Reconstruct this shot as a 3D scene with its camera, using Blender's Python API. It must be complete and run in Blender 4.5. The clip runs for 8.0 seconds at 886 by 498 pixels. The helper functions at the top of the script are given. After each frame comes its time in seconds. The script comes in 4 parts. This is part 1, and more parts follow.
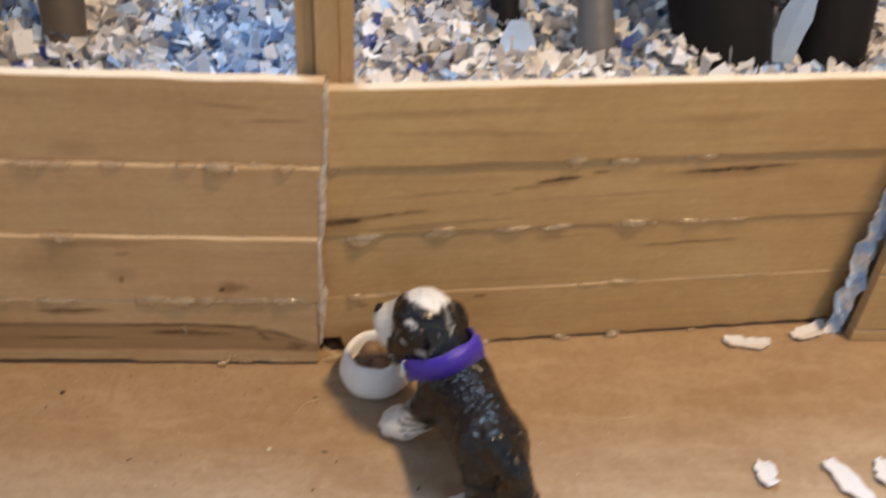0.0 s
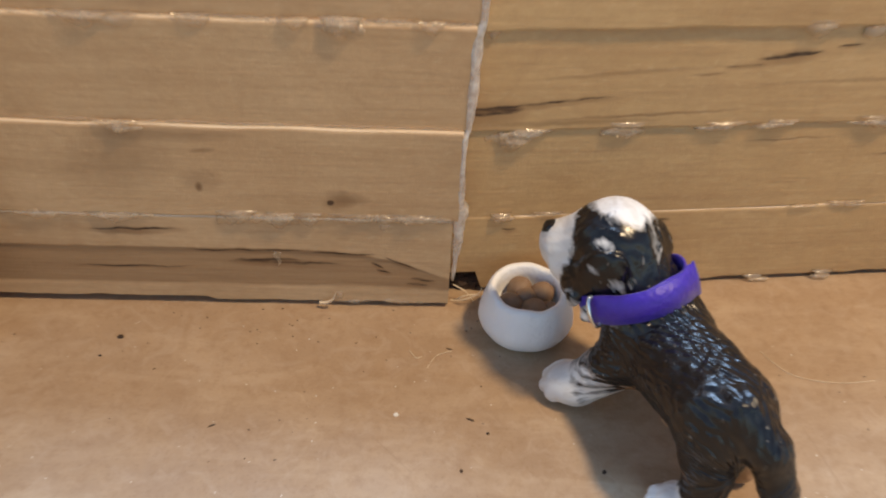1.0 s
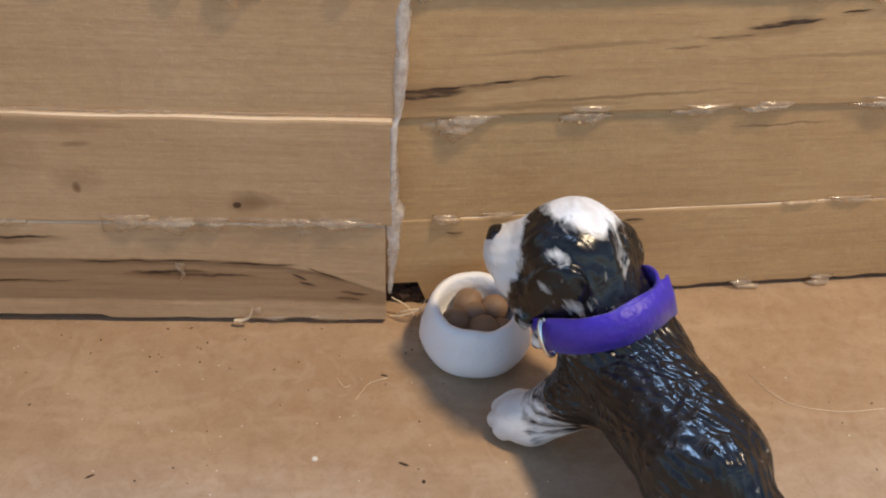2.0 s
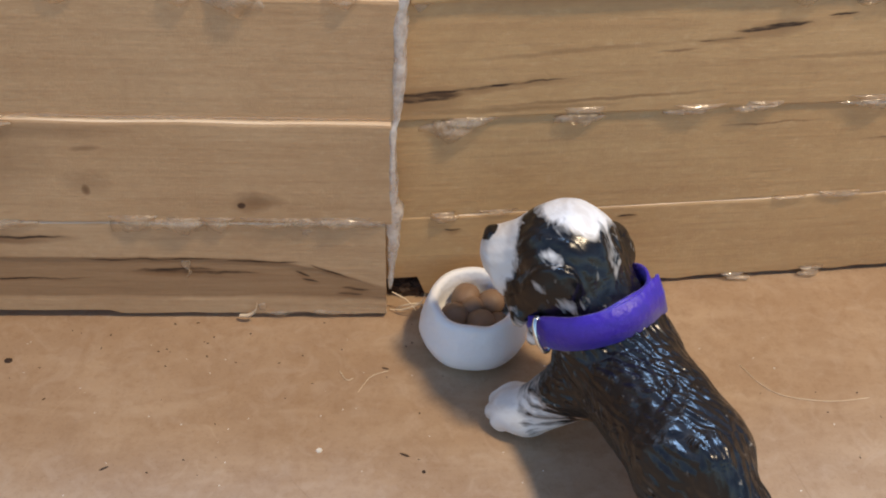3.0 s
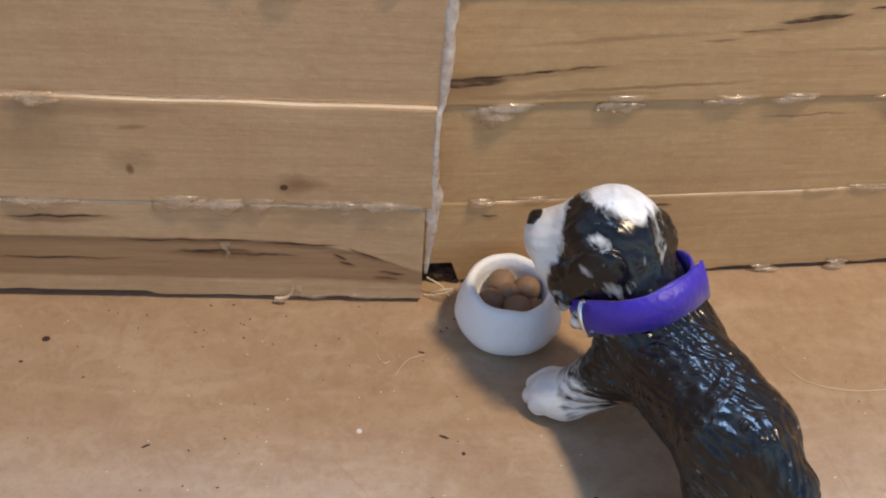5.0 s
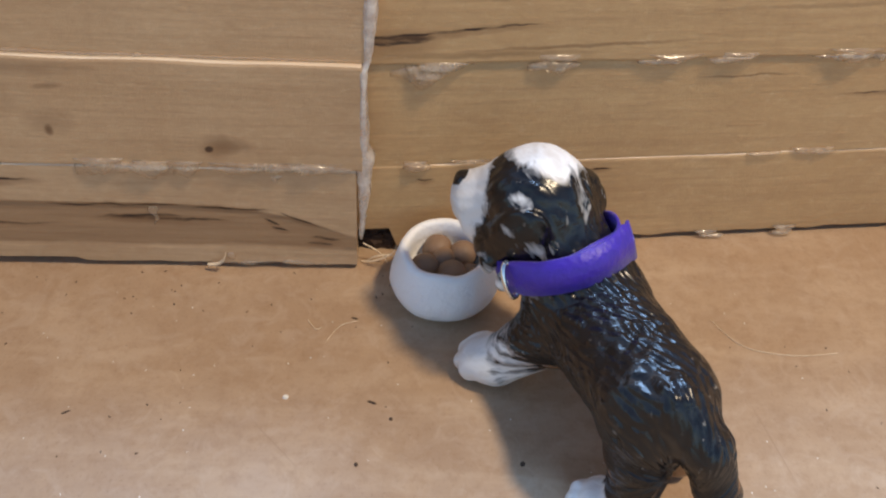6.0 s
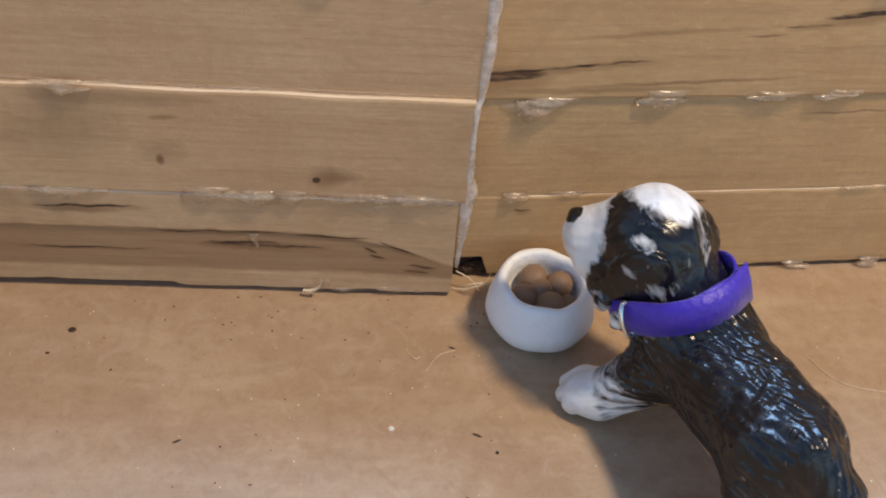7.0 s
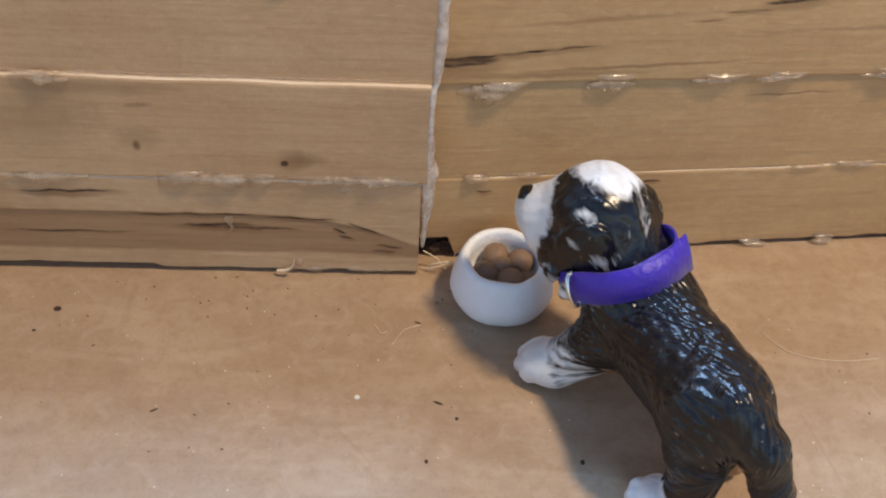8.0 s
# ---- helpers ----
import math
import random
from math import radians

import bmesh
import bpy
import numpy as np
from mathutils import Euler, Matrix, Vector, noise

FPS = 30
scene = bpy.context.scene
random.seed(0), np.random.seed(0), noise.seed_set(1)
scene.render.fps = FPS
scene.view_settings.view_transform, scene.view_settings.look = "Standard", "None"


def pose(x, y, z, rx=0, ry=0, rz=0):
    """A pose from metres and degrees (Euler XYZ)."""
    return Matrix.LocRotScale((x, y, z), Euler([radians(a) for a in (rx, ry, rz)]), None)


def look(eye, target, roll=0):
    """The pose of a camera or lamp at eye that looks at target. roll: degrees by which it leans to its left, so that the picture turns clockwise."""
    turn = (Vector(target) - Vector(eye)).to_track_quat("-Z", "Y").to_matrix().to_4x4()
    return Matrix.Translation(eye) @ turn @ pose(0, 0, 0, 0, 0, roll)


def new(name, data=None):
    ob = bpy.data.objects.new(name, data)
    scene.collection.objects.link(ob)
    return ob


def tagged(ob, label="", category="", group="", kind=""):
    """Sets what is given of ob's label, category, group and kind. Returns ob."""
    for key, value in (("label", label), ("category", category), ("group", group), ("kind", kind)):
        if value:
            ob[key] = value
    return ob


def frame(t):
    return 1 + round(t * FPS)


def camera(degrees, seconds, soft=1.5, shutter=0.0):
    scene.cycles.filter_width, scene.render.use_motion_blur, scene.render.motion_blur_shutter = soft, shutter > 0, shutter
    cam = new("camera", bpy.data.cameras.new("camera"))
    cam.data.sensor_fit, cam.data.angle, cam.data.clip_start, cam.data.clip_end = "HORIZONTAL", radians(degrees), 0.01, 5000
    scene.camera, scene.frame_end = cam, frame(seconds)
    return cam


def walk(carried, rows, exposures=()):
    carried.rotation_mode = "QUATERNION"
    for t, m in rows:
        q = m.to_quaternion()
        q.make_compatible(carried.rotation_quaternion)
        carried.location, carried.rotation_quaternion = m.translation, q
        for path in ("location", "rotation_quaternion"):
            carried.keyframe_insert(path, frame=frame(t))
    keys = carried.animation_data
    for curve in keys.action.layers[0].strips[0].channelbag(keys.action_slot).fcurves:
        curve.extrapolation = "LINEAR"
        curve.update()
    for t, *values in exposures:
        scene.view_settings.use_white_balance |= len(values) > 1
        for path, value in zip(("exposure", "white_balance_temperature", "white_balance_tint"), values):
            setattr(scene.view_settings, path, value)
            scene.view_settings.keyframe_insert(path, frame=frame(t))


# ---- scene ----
CM = 0.01  # all plan numbers below are in centimetres

# ---- camera ----
cam = camera(56.0, 8.0, soft=2.0, shutter=0.5)
PATH = [
    (0, (1.181, -12.308, 11.78), (1.33, -10.692, 10.611), 3.9),
    (0.1, (0.869, -12.262, 11.372), (1.011, -10.653, 10.193), 3.7),
    (0.2, (0.352, -12.085, 11.056), (0.493, -10.489, 9.859), 3.7),
    (0.3, (-0.119, -12.019, 10.887), (0.013, -10.42, 9.693), 3.5),
    (0.5, (-0.665, -11.598, 10.779), (-0.575, -10.0, 9.579), 2.8),
    (1, (-0.634, -9.612, 8.588), (-0.553, -8.035, 7.36), 3.1),
    (1.5, (-0.205, -8.237, 8.038), (-0.121, -6.678, 6.788), 3.4),
    (1.7, (0.149, -8.089, 7.647), (0.234, -6.526, 6.402), 3.1),
    (2.8, (0.204, -7.898, 8.044), (0.33, -6.384, 6.742), 3.7),
    (3, (0.2, -8.063, 8.092), (0.295, -6.544, 6.794), 2.7),
    (3.5, (0.041, -8.024, 8.209), (0.151, -6.507, 6.909), 3.1),
    (4, (0.07, -8.183, 8.079), (0.179, -6.668, 6.777), 3.4),
    (4.2, (-0.136, -8.51, 8.298), (-0.025, -6.988, 7.006), 3.6),
    (5.3, (-0.398, -8.133, 7.776), (-0.271, -6.627, 6.466), 4.6),
    (5.5, (-0.314, -8.13, 7.67), (-0.175, -6.631, 6.353), 4.9),
    (6, (0.376, -8.239, 7.742), (0.509, -6.753, 6.41), 4.5),
    (6.3, (-0.034, -8.555, 7.769), (0.095, -7.085, 6.419), 4.9),
    (6.5, (-0.03, -8.505, 7.649), (0.096, -7.024, 6.311), 5.0),
    (7, (-0.822, -7.932, 8.022), (-0.7, -6.453, 6.681), 5.1),
    (7.5, (-0.2, -8.289, 7.822), (-0.099, -6.804, 6.485), 4.6),
    (8, (-0.261, -8.531, 8.216), (-0.161, -7.051, 6.874), 3.9),
]
walk(cam, [(t, look(Vector(e) * CM, Vector(a) * CM, r)) for t, e, a, r in PATH],
     [(0, -0.20, 7450, 12), (0.2, -0.17, 7300, 12), (0.5, 0.03, 7100, 11), (1.5, 0.03, 6350, 10), (3.5, 0.02, 6050, 10), (5.5, 0.02, 5990, 10), (8, 0.02, 6000, 10)])

# ---- light: daylight from the open room, one warm ceiling lamp ----
world = bpy.data.worlds.new("world")
scene.world = world
world.use_nodes = True
wn, wl = world.node_tree.nodes, world.node_tree.links
sky = wn.new("ShaderNodeTexSky")
sky.sky_type, sky.sun_disc = "NISHITA", False
sky.sun_elevation, sky.sun_rotation = radians(35), radians(-35)
wl.new(sky.outputs[0], wn["Background"].inputs[0])
wn["Background"].inputs[1].default_value = 0.19

lamp_data = bpy.data.lights.new("ceiling_lamp", "AREA")
lamp_data.shape, lamp_data.size, lamp_data.energy, lamp_data.color = "DISK", 0.055, 2.5, (1.0, 0.76, 0.48)
lamp = new("ceiling_lamp", lamp_data)
lamp.matrix_world = look(Vector((22, -10.7, 50)) * CM, Vector((1, -1, 0)) * CM)

window_data = bpy.data.lights.new("window_daylight", "AREA")
window_data.shape, window_data.size, window_data.size_y, window_data.energy, window_data.color = "RECTANGLE", 0.34, 0.42, 15.5, (0.44, 0.67, 1.0)
window_light = new("window_daylight", window_data)
window_light.matrix_world = look(Vector((-18, 62, 120)) * CM, Vector((1, -2, 0)) * CM)

# ---- helpers for materials ----
def mat(name, rough=0.5, metal=0.0, color=(0.5, 0.5, 0.5)):
    m = bpy.data.materials.new(name)
    m.use_nodes = True
    b = m.node_tree.nodes["Principled BSDF"]
    b.inputs["Base Color"].default_value = (*color, 1)
    b.inputs["Roughness"].default_value = rough
    b.inputs["Metallic"].default_value = metal
    return m, m.node_tree.nodes, m.node_tree.links, b


def coords(n, l, scale=(1, 1, 1), shift=None):
    """Object coordinates in centimetres, scaled."""
    tc = n.new("ShaderNodeTexCoord")
    mp = n.new("ShaderNodeMapping")
    mp.inputs["Scale"].default_value = [100 * s for s in scale]
    l.new(tc.outputs["Object"], mp.inputs["Vector"])
    if shift is not None:
        l.new(shift, mp.inputs["Location"])
    return mp.outputs[0]


def noise_tex(n, l, vec, scale, detail=4, rough=0.55, distort=0.0):
    t = n.new("ShaderNodeTexNoise")
    t.inputs["Scale"].default_value, t.inputs["Detail"].default_value = scale, detail
    t.inputs["Roughness"].default_value, t.inputs["Distortion"].default_value = rough, distort
    l.new(vec, t.inputs["Vector"])
    return t.outputs["Fac"]


def ramp(n, l, fac, stops):
    r = n.new("ShaderNodeValToRGB")
    while len(r.color_ramp.elements) < len(stops):
        r.color_ramp.elements.new(0.5)
    for e, (p, c) in zip(r.color_ramp.elements, stops):
        e.position = p
        e.color = (c, c, c, 1) if isinstance(c, (int, float)) else (*c, 1)
    l.new(fac, r.inputs[0])
    return r.outputs[0]


def math_node(n, l, op, a, b=None, c=None):
    m = n.new("ShaderNodeMath")
    m.operation = op
    for i, v in enumerate((a, b, c)):
        if v is None:
            continue
        if isinstance(v, (int, float)):
            m.inputs[i].default_value = v
        else:
            l.new(v, m.inputs[i])
    return m.outputs[0]


def mix(n, l, fac, a, b, blend="MIX"):
    m = n.new("ShaderNodeMix")
    m.data_type, m.blend_type = "RGBA", blend
    for sock, v in ((m.inputs[0], fac), (m.inputs[6], a), (m.inputs[7], b)):
        if isinstance(v, (int, float)):
            sock.default_value = v
        elif isinstance(v, tuple):
            sock.default_value = (*v, 1)
        else:
            l.new(v, sock)
    return m.outputs[2]


def bump(n, l, b, height, strength=0.3, dist=0.0003):
    bp = n.new("ShaderNodeBump")
    bp.inputs["Strength"].default_value, bp.inputs["Distance"].default_value = strength, dist
    l.new(height, bp.inputs["Height"])
    l.new(bp.outputs[0], b.inputs["Normal"])


# ---- materials ----
def wood(name, light, dark, knots=(), cracks=(), seed=0.0, rough=0.5, stains=(), band=False):
    """Bare softwood, grain along x. knots: (x, z, radius); cracks: (x, z, half length, half width, slope); in cm."""
    m, n, l, b = mat(name, rough)
    info = n.new("ShaderNodeObjectInfo")
    cmb = n.new("ShaderNodeCombineXYZ")
    for i in range(3):
        l.new(math_node(n, l, "MULTIPLY_ADD", info.outputs["Random"], 37.0 + 11 * i, seed), cmb.inputs[i])
    long = coords(n, l, (0.07, 1.0, 1.0), cmb.outputs[0])
    fine = coords(n, l, (0.3, 7.0, 7.0), cmb.outputs[0])
    streak = coords(n, l, (0.10, 2.2, 2.2), cmb.outputs[0])
    even = coords(n, l, (1, 1, 1), cmb.outputs[0])
    a = noise_tex(n, l, long, 2.3, 5, 0.6, 1.3)
    rings = math_node(n, l, "FRACT", math_node(n, l, "MULTIPLY", a, 7.0))
    rings = ramp(n, l, rings, [(0, 0.0), (0.55, 0.35), (0.9, 1.0), (1, 0.1)])
    f = noise_tex(n, l, fine, 2.2, 6, 0.7)
    big = noise_tex(n, l, even, 0.35, 3)
    col = mix(n, l, ramp(n, l, big, [(0.3, 0.0), (0.7, 1.0)]), light, tuple(x * y for x, y in zip(light, (0.86, 0.8, 0.74))))
    col = mix(n, l, math_node(n, l, "MULTIPLY", rings, 0.13), col, dark)
    bands = noise_tex(n, l, streak, 1.6, 4, 0.6, 0.5)
    col = mix(n, l, math_node(n, l, "MULTIPLY", ramp(n, l, bands, [(0.45, 0.0), (0.72, 1.0)]), 0.26), col, dark)
    blotch = noise_tex(n, l, even, 1.1, 5, 0.6, 0.8)
    col = mix(n, l, math_node(n, l, "MULTIPLY", ramp(n, l, blotch, [(0.52, 0.0), (0.75, 1.0)]), 0.30), col, dark)
    col = mix(n, l, math_node(n, l, "MULTIPLY", ramp(n, l, f, [(0.48, 0.0), (0.72, 1.0)]), 0.26), col, dark)
    grit = noise_tex(n, l, coords(n, l, (0.45, 1, 1), cmb.outputs[0]), 12, 5, 0.75)
    col = mix(n, l, math_node(n, l, "MULTIPLY", ramp(n, l, grit, [(0.45, 0.0), (0.7, 1.0)]), 0.22), col, dark)
    col = mix(n, l, math_node(n, l, "MULTIPLY", ramp(n, l, grit, [(0.28, 1.0), (0.42, 0.0)]), 0.25), col, (0.74, 0.57, 0.37))
    raw = n.new("ShaderNodeTexCoord")
    sep = n.new("ShaderNodeSeparateXYZ")
    l.new(raw.outputs["Object"], sep.inputs[0])
    wob = noise_tex(n, l, coords(n, l, (1, 1, 1)), 2.5, 4)
    x = math_node(n, l, "MULTIPLY", sep.outputs[0], 100.0)
    z = math_node(n, l, "MULTIPLY_ADD", sep.outputs[2], 100.0, math_node(n, l, "MULTIPLY_ADD", wob, 0.10, -0.05))
    def spot(cx, cz, hx, hz, slope=0.0):
        u = math_node(n, l, "SUBTRACT", x, cx)
        v = math_node(n, l, "SUBTRACT", math_node(n, l, "SUBTRACT", z, cz), math_node(n, l, "MULTIPLY", u, slope))
        u = math_node(n, l, "POWER", math_node(n, l, "ABSOLUTE", math_node(n, l, "DIVIDE", u, hx)), 2.0)
        v = math_node(n, l, "POWER", math_node(n, l, "ABSOLUTE", math_node(n, l, "DIVIDE", v, hz)), 2.0)
        return math_node(n, l, "MAXIMUM", math_node(n, l, "SUBTRACT", 1.0, math_node(n, l, "ADD", u, v)), 0.0)
    if band:  # brown heartwood that runs out at the board's end
        t = math_node(n, l, "MINIMUM", math_node(n, l, "MAXIMUM", math_node(n, l, "DIVIDE", math_node(n, l, "ADD", x, 2.4), 2.4), 0.0), 1.0)
        top = math_node(n, l, "MULTIPLY_ADD", math_node(n, l, "POWER", t, 2.2), -0.52, 1.10)
        over = math_node(n, l, "MULTIPLY", math_node(n, l, "SUBTRACT", top, z), 22.0)
        under = math_node(n, l, "MULTIPLY", math_node(n, l, "SUBTRACT", z, 0.33), 12.0)
        k = math_node(n, l, "MAXIMUM", math_node(n, l, "MINIMUM", math_node(n, l, "MINIMUM", over, under), 1.0), 0.0)
        k = math_node(n, l, "MULTIPLY", k, ramp(n, l, f, [(0.3, 0.55), (0.65, 0.9)]))
        col = mix(n, l, k, col, (0.30, 0.175, 0.085))
    for cx, cz, r in knots:
        col = mix(n, l, math_node(n, l, "MULTIPLY", spot(cx + 0.12, cz, r * 4.5, r * 2.2), 0.55), col, (0.20, 0.095, 0.035))
        s = math_node(n, l, "MINIMUM", math_node(n, l, "MULTIPLY", spot(cx, cz, r, r * 0.8), 1.6), 1.0)
        col = mix(n, l, s, col, (0.075, 0.035, 0.015))
    for cx, cz, hx, hz, sl, depth in stains:
        col = mix(n, l, math_node(n, l, "MULTIPLY", spot(cx, cz, hx, hz, sl), depth), col, (0.17, 0.085, 0.035))
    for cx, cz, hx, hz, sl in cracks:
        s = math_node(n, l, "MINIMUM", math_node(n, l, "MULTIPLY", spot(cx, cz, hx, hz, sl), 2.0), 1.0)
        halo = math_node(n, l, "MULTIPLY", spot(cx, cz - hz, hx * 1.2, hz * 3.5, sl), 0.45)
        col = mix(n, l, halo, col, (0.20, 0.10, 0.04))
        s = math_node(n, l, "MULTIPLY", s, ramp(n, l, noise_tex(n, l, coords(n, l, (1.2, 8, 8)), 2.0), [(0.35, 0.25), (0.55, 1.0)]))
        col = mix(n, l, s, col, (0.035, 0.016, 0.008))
    l.new(col, b.inputs["Base Color"])
    l.new(ramp(n, l, f, [(0.3, rough - 0.08), (0.7, rough + 0.15)]), b.inputs["Roughness"])
    bump(n, l, b, math_node(n, l, "ADD", math_node(n, l, "ADD", f, grit), math_node(n, l, "MULTIPLY", a, 0.6)), 0.4, 0.0002)
    return m


PINE, PINE_DARK = (0.605, 0.408, 0.228), (0.34, 0.19, 0.085)
wood_left_upper = wood("bare_pine_upper", PINE, PINE_DARK, seed=3.0, stains=[(-1.35, 5.6, 0.6, 0.03, -0.08, 0.6), (-0.6, 5.35, 0.6, 0.03, 0.02, 0.6), (-3.9, 4.75, 0.5, 0.2, 0.0, 0.25)])
wood_left_knot = wood("knotty_pine", PINE, PINE_DARK, knots=[(-1.74, 1.94, 0.06)], seed=9.0,
                      stains=[(-3.52, 2.13, 0.06, 0.09, 0.0, 0.9), (-3.5, 2.25, 0.35, 0.2, 0.0, 0.3), (-4.6, 2.5, 0.9, 0.6, 0.2, 0.28), (-3.9, 2.95, 1.2, 0.12, 0.0, 0.4), (-1.5, 2.02, 0.35, 0.12, -0.15, 0.45), (-3.4, 2.72, 0.2, 0.05, 0.1, 0.5)])
wood_left_base = wood("split_pine", (0.595, 0.41, 0.235), PINE_DARK, band=True,
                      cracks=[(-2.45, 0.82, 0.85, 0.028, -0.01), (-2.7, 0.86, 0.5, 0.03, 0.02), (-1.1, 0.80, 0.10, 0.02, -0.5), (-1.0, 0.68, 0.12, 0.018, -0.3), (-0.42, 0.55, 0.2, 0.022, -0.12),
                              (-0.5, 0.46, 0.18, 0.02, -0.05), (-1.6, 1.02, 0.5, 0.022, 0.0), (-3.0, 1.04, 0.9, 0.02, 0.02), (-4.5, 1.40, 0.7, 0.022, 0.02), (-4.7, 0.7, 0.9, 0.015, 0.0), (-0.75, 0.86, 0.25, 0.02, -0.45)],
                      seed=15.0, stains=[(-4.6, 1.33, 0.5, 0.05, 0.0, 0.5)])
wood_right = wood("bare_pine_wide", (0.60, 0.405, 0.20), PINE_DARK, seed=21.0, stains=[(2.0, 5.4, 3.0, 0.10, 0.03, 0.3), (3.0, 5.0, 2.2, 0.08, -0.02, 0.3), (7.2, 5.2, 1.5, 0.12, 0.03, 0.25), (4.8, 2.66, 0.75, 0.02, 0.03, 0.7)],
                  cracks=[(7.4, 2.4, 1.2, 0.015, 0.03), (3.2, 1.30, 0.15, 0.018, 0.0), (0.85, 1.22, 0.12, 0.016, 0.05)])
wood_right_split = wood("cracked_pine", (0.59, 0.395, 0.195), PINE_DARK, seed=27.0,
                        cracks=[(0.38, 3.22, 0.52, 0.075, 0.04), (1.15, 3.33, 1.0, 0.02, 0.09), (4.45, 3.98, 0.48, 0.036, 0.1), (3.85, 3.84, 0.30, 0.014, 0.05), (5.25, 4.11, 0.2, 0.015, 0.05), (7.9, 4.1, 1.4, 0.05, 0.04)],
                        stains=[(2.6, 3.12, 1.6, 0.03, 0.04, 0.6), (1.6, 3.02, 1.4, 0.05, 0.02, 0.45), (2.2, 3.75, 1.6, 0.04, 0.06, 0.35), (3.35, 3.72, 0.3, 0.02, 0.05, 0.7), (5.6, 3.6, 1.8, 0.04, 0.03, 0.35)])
# sawn wood, paled further so the lamplight on the ledges is in the colour
lit_sawn_edge = wood("lit_sawn_edge", (0.84, 0.70, 0.52), (0.55, 0.38, 0.22), seed=40.0)
wood_post = wood("post_pine", (0.58, 0.39, 0.21), (0.33, 0.18, 0.08), seed=33.0)

def floor_material():
    m, n, l, b = mat("brown_board", 0.42)
    c = coords(n, l)
    big = noise_tex(n, l, c, 0.18, 4)
    mid = noise_tex(n, l, c, 1.3, 6, 0.65)
    fine = noise_tex(n, l, c, 22, 3, 0.7)
    col = mix(n, l, ramp(n, l, big, [(0.35, 0.0), (0.65, 1.0)]), (0.405, 0.278, 0.172), (0.36, 0.237, 0.138))
    col = mix(n, l, math_node(n, l, "MULTIPLY", ramp(n, l, mid, [(0.4, 0.0), (0.75, 1.0)]), 0.35), col, (0.52, 0.36, 0.21))
    col = mix(n, l, math_node(n, l, "MULTIPLY", ramp(n, l, fine, [(0.56, 0.0), (0.74, 1.0)]), 0.45), col, (0.2, 0.11, 0.05))
    # a few pale scratches
    w = n.new("ShaderNodeTexNoise")
    w.inputs["Scale"].default_value, w.inputs["Detail"].default_value = 0.55, 2
    l.new(c, w.inputs["Vector"])
    line = math_node(n, l, "ABSOLUTE", math_node(n, l, "SUBTRACT", w.outputs["Fac"], 0.47))
    scr = math_node(n, l, "MULTIPLY", ramp(n, l, line, [(0.0, 1.0), (0.002, 0.0)]), ramp(n, l, mid, [(0.56, 0.0), (0.64, 0.35)]))
    col = mix(n, l, scr, col, (0.55, 0.42, 0.28))
    smear = noise_tex(n, l, coords(n, l, (0.35, 1.6, 1)), 1.1, 5, 0.6, 0.6)
    col = mix(n, l, math_node(n, l, "MULTIPLY", ramp(n, l, smear, [(0.45, 0.0), (0.7, 1.0)]), 0.45), col, (0.56, 0.42, 0.28))
    dusty = noise_tex(n, l, coords(n, l, (1, 1, 1)), 4.5, 6, 0.75)
    col = mix(n, l, math_node(n, l, "MULTIPLY", ramp(n, l, dusty, [(0.48, 0.0), (0.68, 1.0)]), 0.45), col, (0.29, 0.17, 0.085))
    scuff = noise_tex(n, l, coords(n, l), 2.4, 7, 0.7, 1.5)
    col = mix(n, l, math_node(n, l, "MULTIPLY", ramp(n, l, scuff, [(0.50, 0.0), (0.66, 1.0)]), 0.35), col, (0.50, 0.38, 0.27))
    raw = n.new("ShaderNodeTexCoord")
    sep = n.new("ShaderNodeSeparateXYZ")
    l.new(raw.outputs["Object"], sep.inputs[0])
    fx = math_node(n, l, "MULTIPLY", sep.outputs[0], 100.0)
    fy = math_node(n, l, "MULTIPLY_ADD", sep.outputs[1], 100.0, math_node(n, l, "MULTIPLY_ADD", mid, 0.12, -0.06))
    # straight scratches: centre, half length, half width, slope, tone
    for cx, cy, hx, hw, sl, tone in [(-0.8, -2.85, 0.35, 0.015, -1.1, (0.25, 0.15, 0.08)), (4.8, -2.8, 0.12, 0.09, -6.0, (0.28, 0.17, 0.09)),
                                     (-3.9, -1.5, 0.25, 0.02, 1.6, (0.52, 0.38, 0.25)), (3.9, -0.7, 0.4, 0.03, -0.8, (0.28, 0.16, 0.08))]:
        u = math_node(n, l, "SUBTRACT", fx, cx)
        v = math_node(n, l, "SUBTRACT", math_node(n, l, "SUBTRACT", fy, cy), math_node(n, l, "MULTIPLY", u, sl))
        u = math_node(n, l, "POWER", math_node(n, l, "ABSOLUTE", math_node(n, l, "DIVIDE", u, hx)), 2.0)
        v = math_node(n, l, "POWER", math_node(n, l, "ABSOLUTE", math_node(n, l, "DIVIDE", v, hw)), 2.0)
        k = math_node(n, l, "MAXIMUM", math_node(n, l, "SUBTRACT", 1.0, math_node(n, l, "ADD", u, v)), 0.0)
        col = mix(n, l, math_node(n, l, "MULTIPLY", k, 0.4), col, tone)
    l.new(col, b.inputs["Base Color"])
    l.new(ramp(n, l, mid, [(0.3, 0.44), (0.7, 0.6)]), b.inputs["Roughness"])
    bump(n, l, b, math_node(n, l, "ADD", math_node(n, l, "MULTIPLY", mid, 0.8), math_node(n, l, "MULTIPLY", fine, 0.3)), 0.3, 0.0002)
    return m
board_brown = floor_material()
board_brown.node_tree.nodes["Principled BSDF"].inputs["Specular IOR Level"].default_value = 0.35

